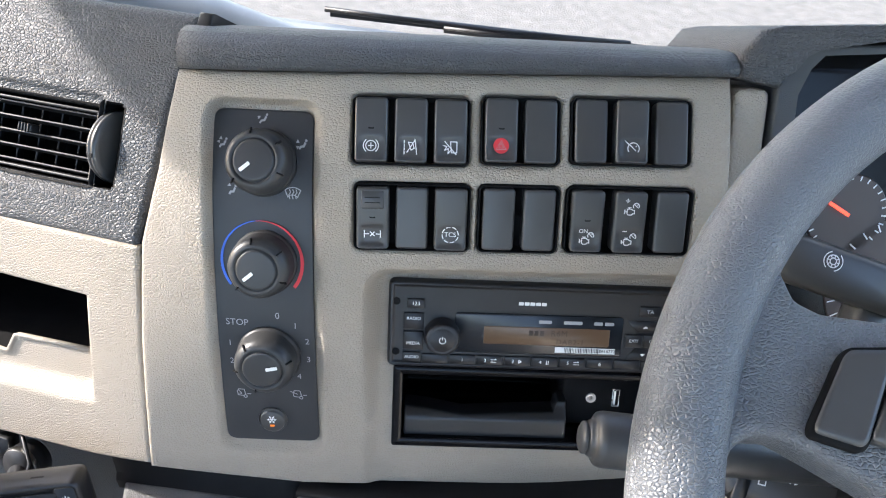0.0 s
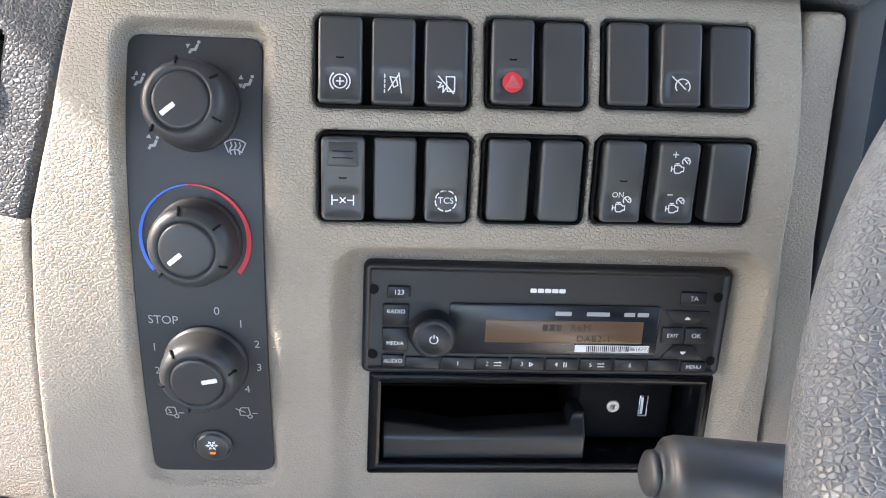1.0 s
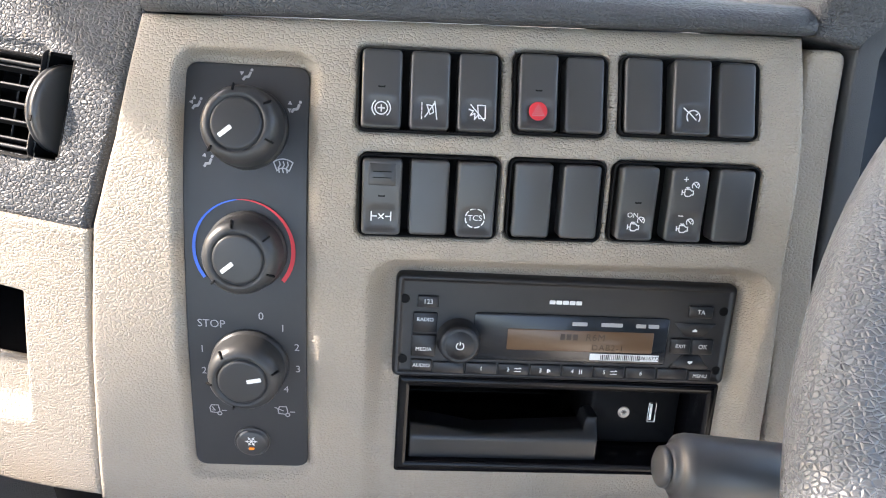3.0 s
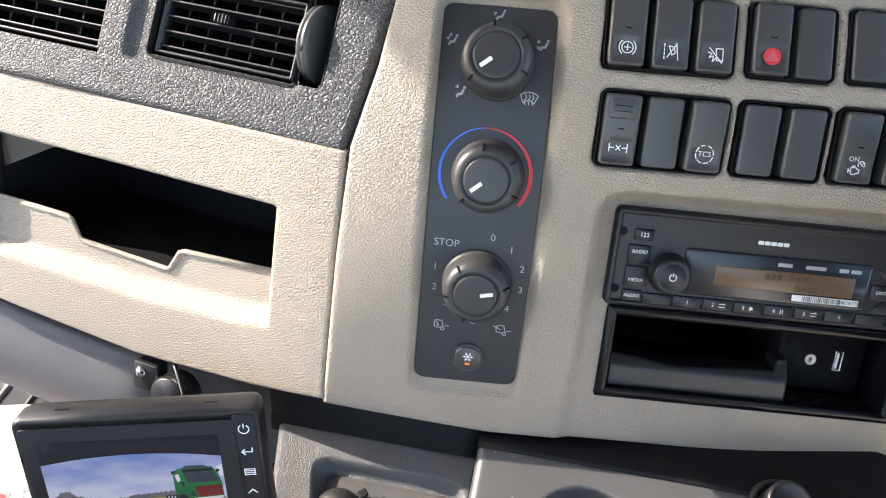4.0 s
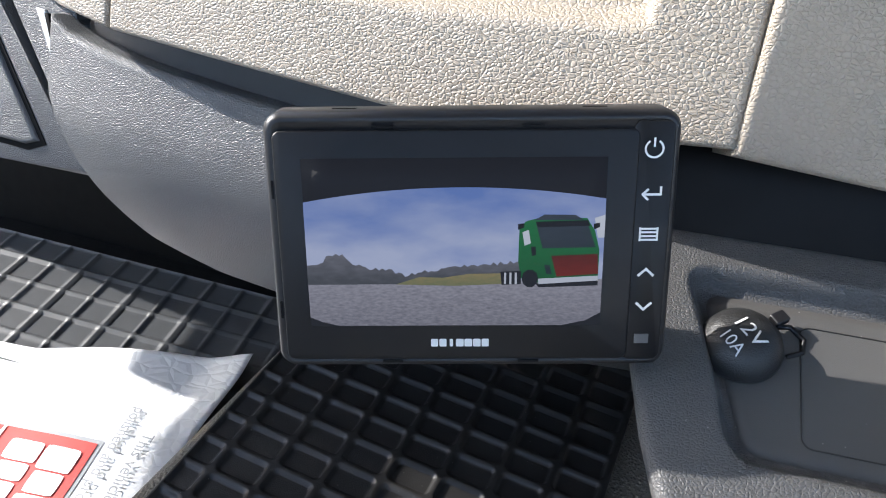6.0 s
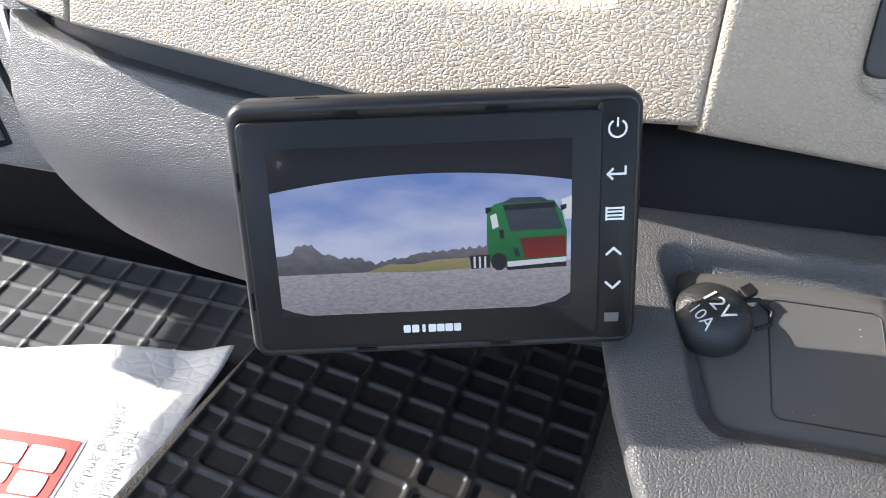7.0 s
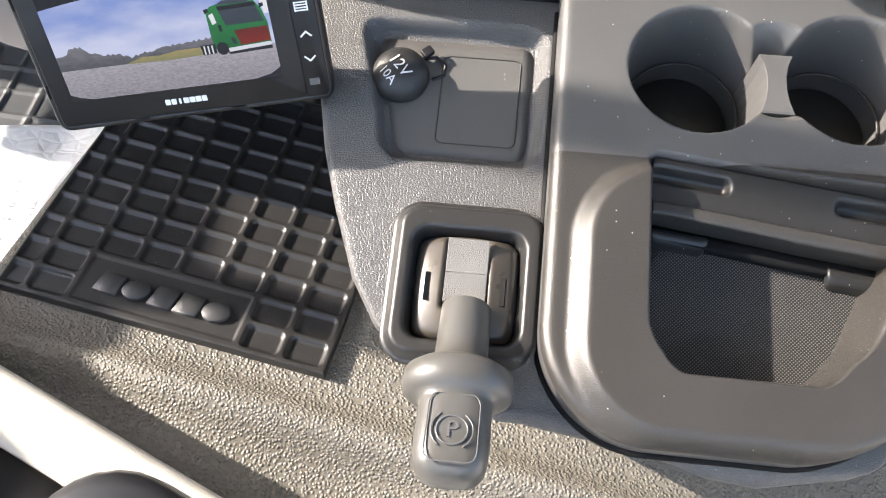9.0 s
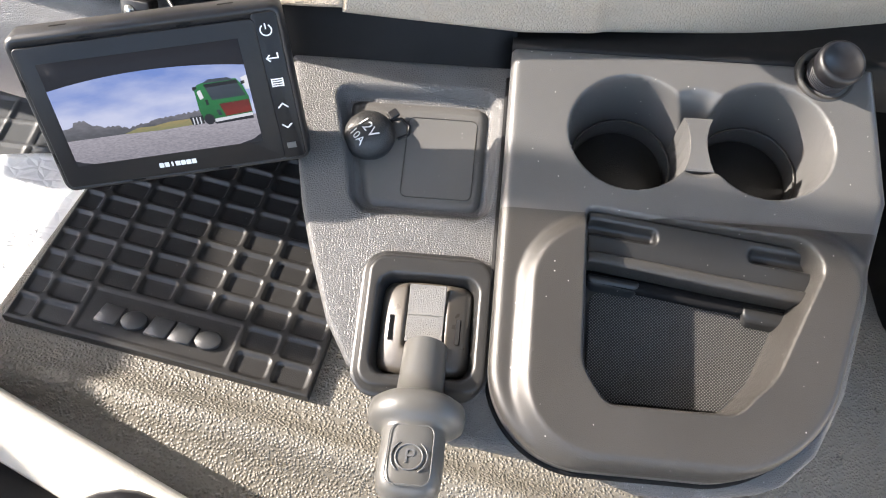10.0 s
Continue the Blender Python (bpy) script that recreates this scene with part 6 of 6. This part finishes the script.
for u0, u1, wides in ((-0.033, 0.008, (0.025, 0.021, 0.027, 0.030)), (0.011, 0.052, (0.029, 0.026, 0.022, 0.025))):
    v = 0.020
    for j, wide in enumerate(wides):
        paper_patch("brand_block", u0 + 0.003 * (j % 2), u1 - 0.002 * (j % 3), v - wide, v, PAPER, "plain white block", 0.0022, 0.006, 0.0035)
        v -= wide + 0.002
for text, x, y, size in (("PROFESSIONAL", -0.0610, -0.046, 0.014), ("polished and protected", 0.080, 0.004, 0.019), ("This vehicle has been", 0.108, -0.020, 0.019)):
    t_ob = lettering(text, size, PAPER if text == "PROFESSIONAL" else GREYTEXT, paper, x, y, 0.0, None, turn=-90)
    for v in t_ob.data.vertices:
        w = t_ob.matrix_basis @ v.co
        v.co.z += float(paper_h(np.float64(w.x), np.float64(w.y))) + 0.0028

# ---- seat plinth ----
plinth = thing("seat_plinth", "cream plastic seat plinth with a recessed dark top", "seat", pose(-0.27, 0.318, 0.0, 0, 0, -11))


def plinth_h(U, V):
    d = rr(U, V, -0.6, 0.034, -0.45, 0.002, 0.032)
    return 0.075 + 0.004 * sstep(V, -0.004, 0.010) - 0.055 * sstep(d, 0.0015, -0.0270)


part("side", sheet("side", -0.5, 0.40, -0.45, 0.016, 0.0035, plinth_h, SEAT, roll=0.012, corner=0.10, skirt=0.08), SEAT, plinth)
part("recess_floor", sheet("recess_floor", -0.49, 0.0090, -0.44, -0.0215, 0.02, lambda U, V: 0 * U, DEEP, corner=0.024, skirt=0.002), DEEP, plinth, "dark recess floor", pose(0, 0, 0.0245))
part("slide_cover", smooth_bm(slab(0.065, 0.06, 0.05, [(0, 0), (0, 0.03), (0.004, 0.036), (0.012, 0.039)]), 40), BLACK, plinth, "black round slide cover", pose(0.068, -0.056, 0.05))

# ---- flap lock, windscreen, wiper ----
lockb = part("lock", smooth_bm(lathe([(0.017, 0), (0.017, 0.002), (0.015, 0.0035), (0.0125, 0.0030), (0.0115, 0.0), (0.0005, 0.0)], 32), 30), LOWER, glove, "round flap lock", pose(-0.4025, -0.093, -0.0430))
part("key_slot", block(0.003, 0.011, 0.002, 0.0005), DEEP, lockb, "", pose(0, 0, 0.001))
GLASS = bpy.data.materials.new("windscreen_glass")
GLASS.use_nodes = True
gb = GLASS.node_tree.nodes["Principled BSDF"]
gb.inputs["Transmission Weight"].default_value, gb.inputs["Roughness"].default_value, gb.inputs["IOR"].default_value = 1.0, 0.0, 1.05
screen_glass = part("window_1", block(1.96, 0.006, 1.30, 0, (0, 1.075, 1.0), None), GLASS, None, "", CAB)
screen_glass.visible_shadow = False
tagged(screen_glass, "clear windscreen of the cab", "window", kind="structure")
cowl = thing("windscreen_cowl", "smooth blue-grey cowl below the windscreen", "cowl", CAB)
part("cowl", tube([(-0.52, 0.93, 0.475), (-0.40, 0.945, 0.480), (-0.27, 0.965, 0.470), (-0.1, 0.98, 0.445), (0.0, 0.985, 0.430), (0.10, 0.99, 0.400), (0.5, 0.98, 0.390)], 0.03, 16), PAINT, cowl)
part("cowl_plate", sheet("cowl_plate", -0.10, 0.75, 0.96, 1.11, 0.03, lambda U, V: -0.30 * (V - 1.0) + 0 * U, PAINT, roll=0.012, skirt=0.05), PAINT, cowl, "sloping cowl plate", pose(0, 0, 0.425))
wiper = thing("wiper", "black windscreen wiper arm and blade", "wiper", CAB)
part("arm", tube([(0.52, 1.120, 0.402), (0.40, 1.124, 0.399), (0.30, 1.124, 0.395), (0.22, 1.122, 0.395)], 0.005, 8), BLACK, wiper)
part("blade", tube([(0.075, 1.124, 0.401), (0.16, 1.124, 0.4000), (0.28, 1.124, 0.399), (0.44, 1.124, 0.404)], 0.0035, 8), BLACK, wiper)
part("spoiler", block(0.36, 0.004, 0.010, 0.001), BLACK, wiper, "", pose(0.26, 1.128, 0.397, 0, -0.4, 0))
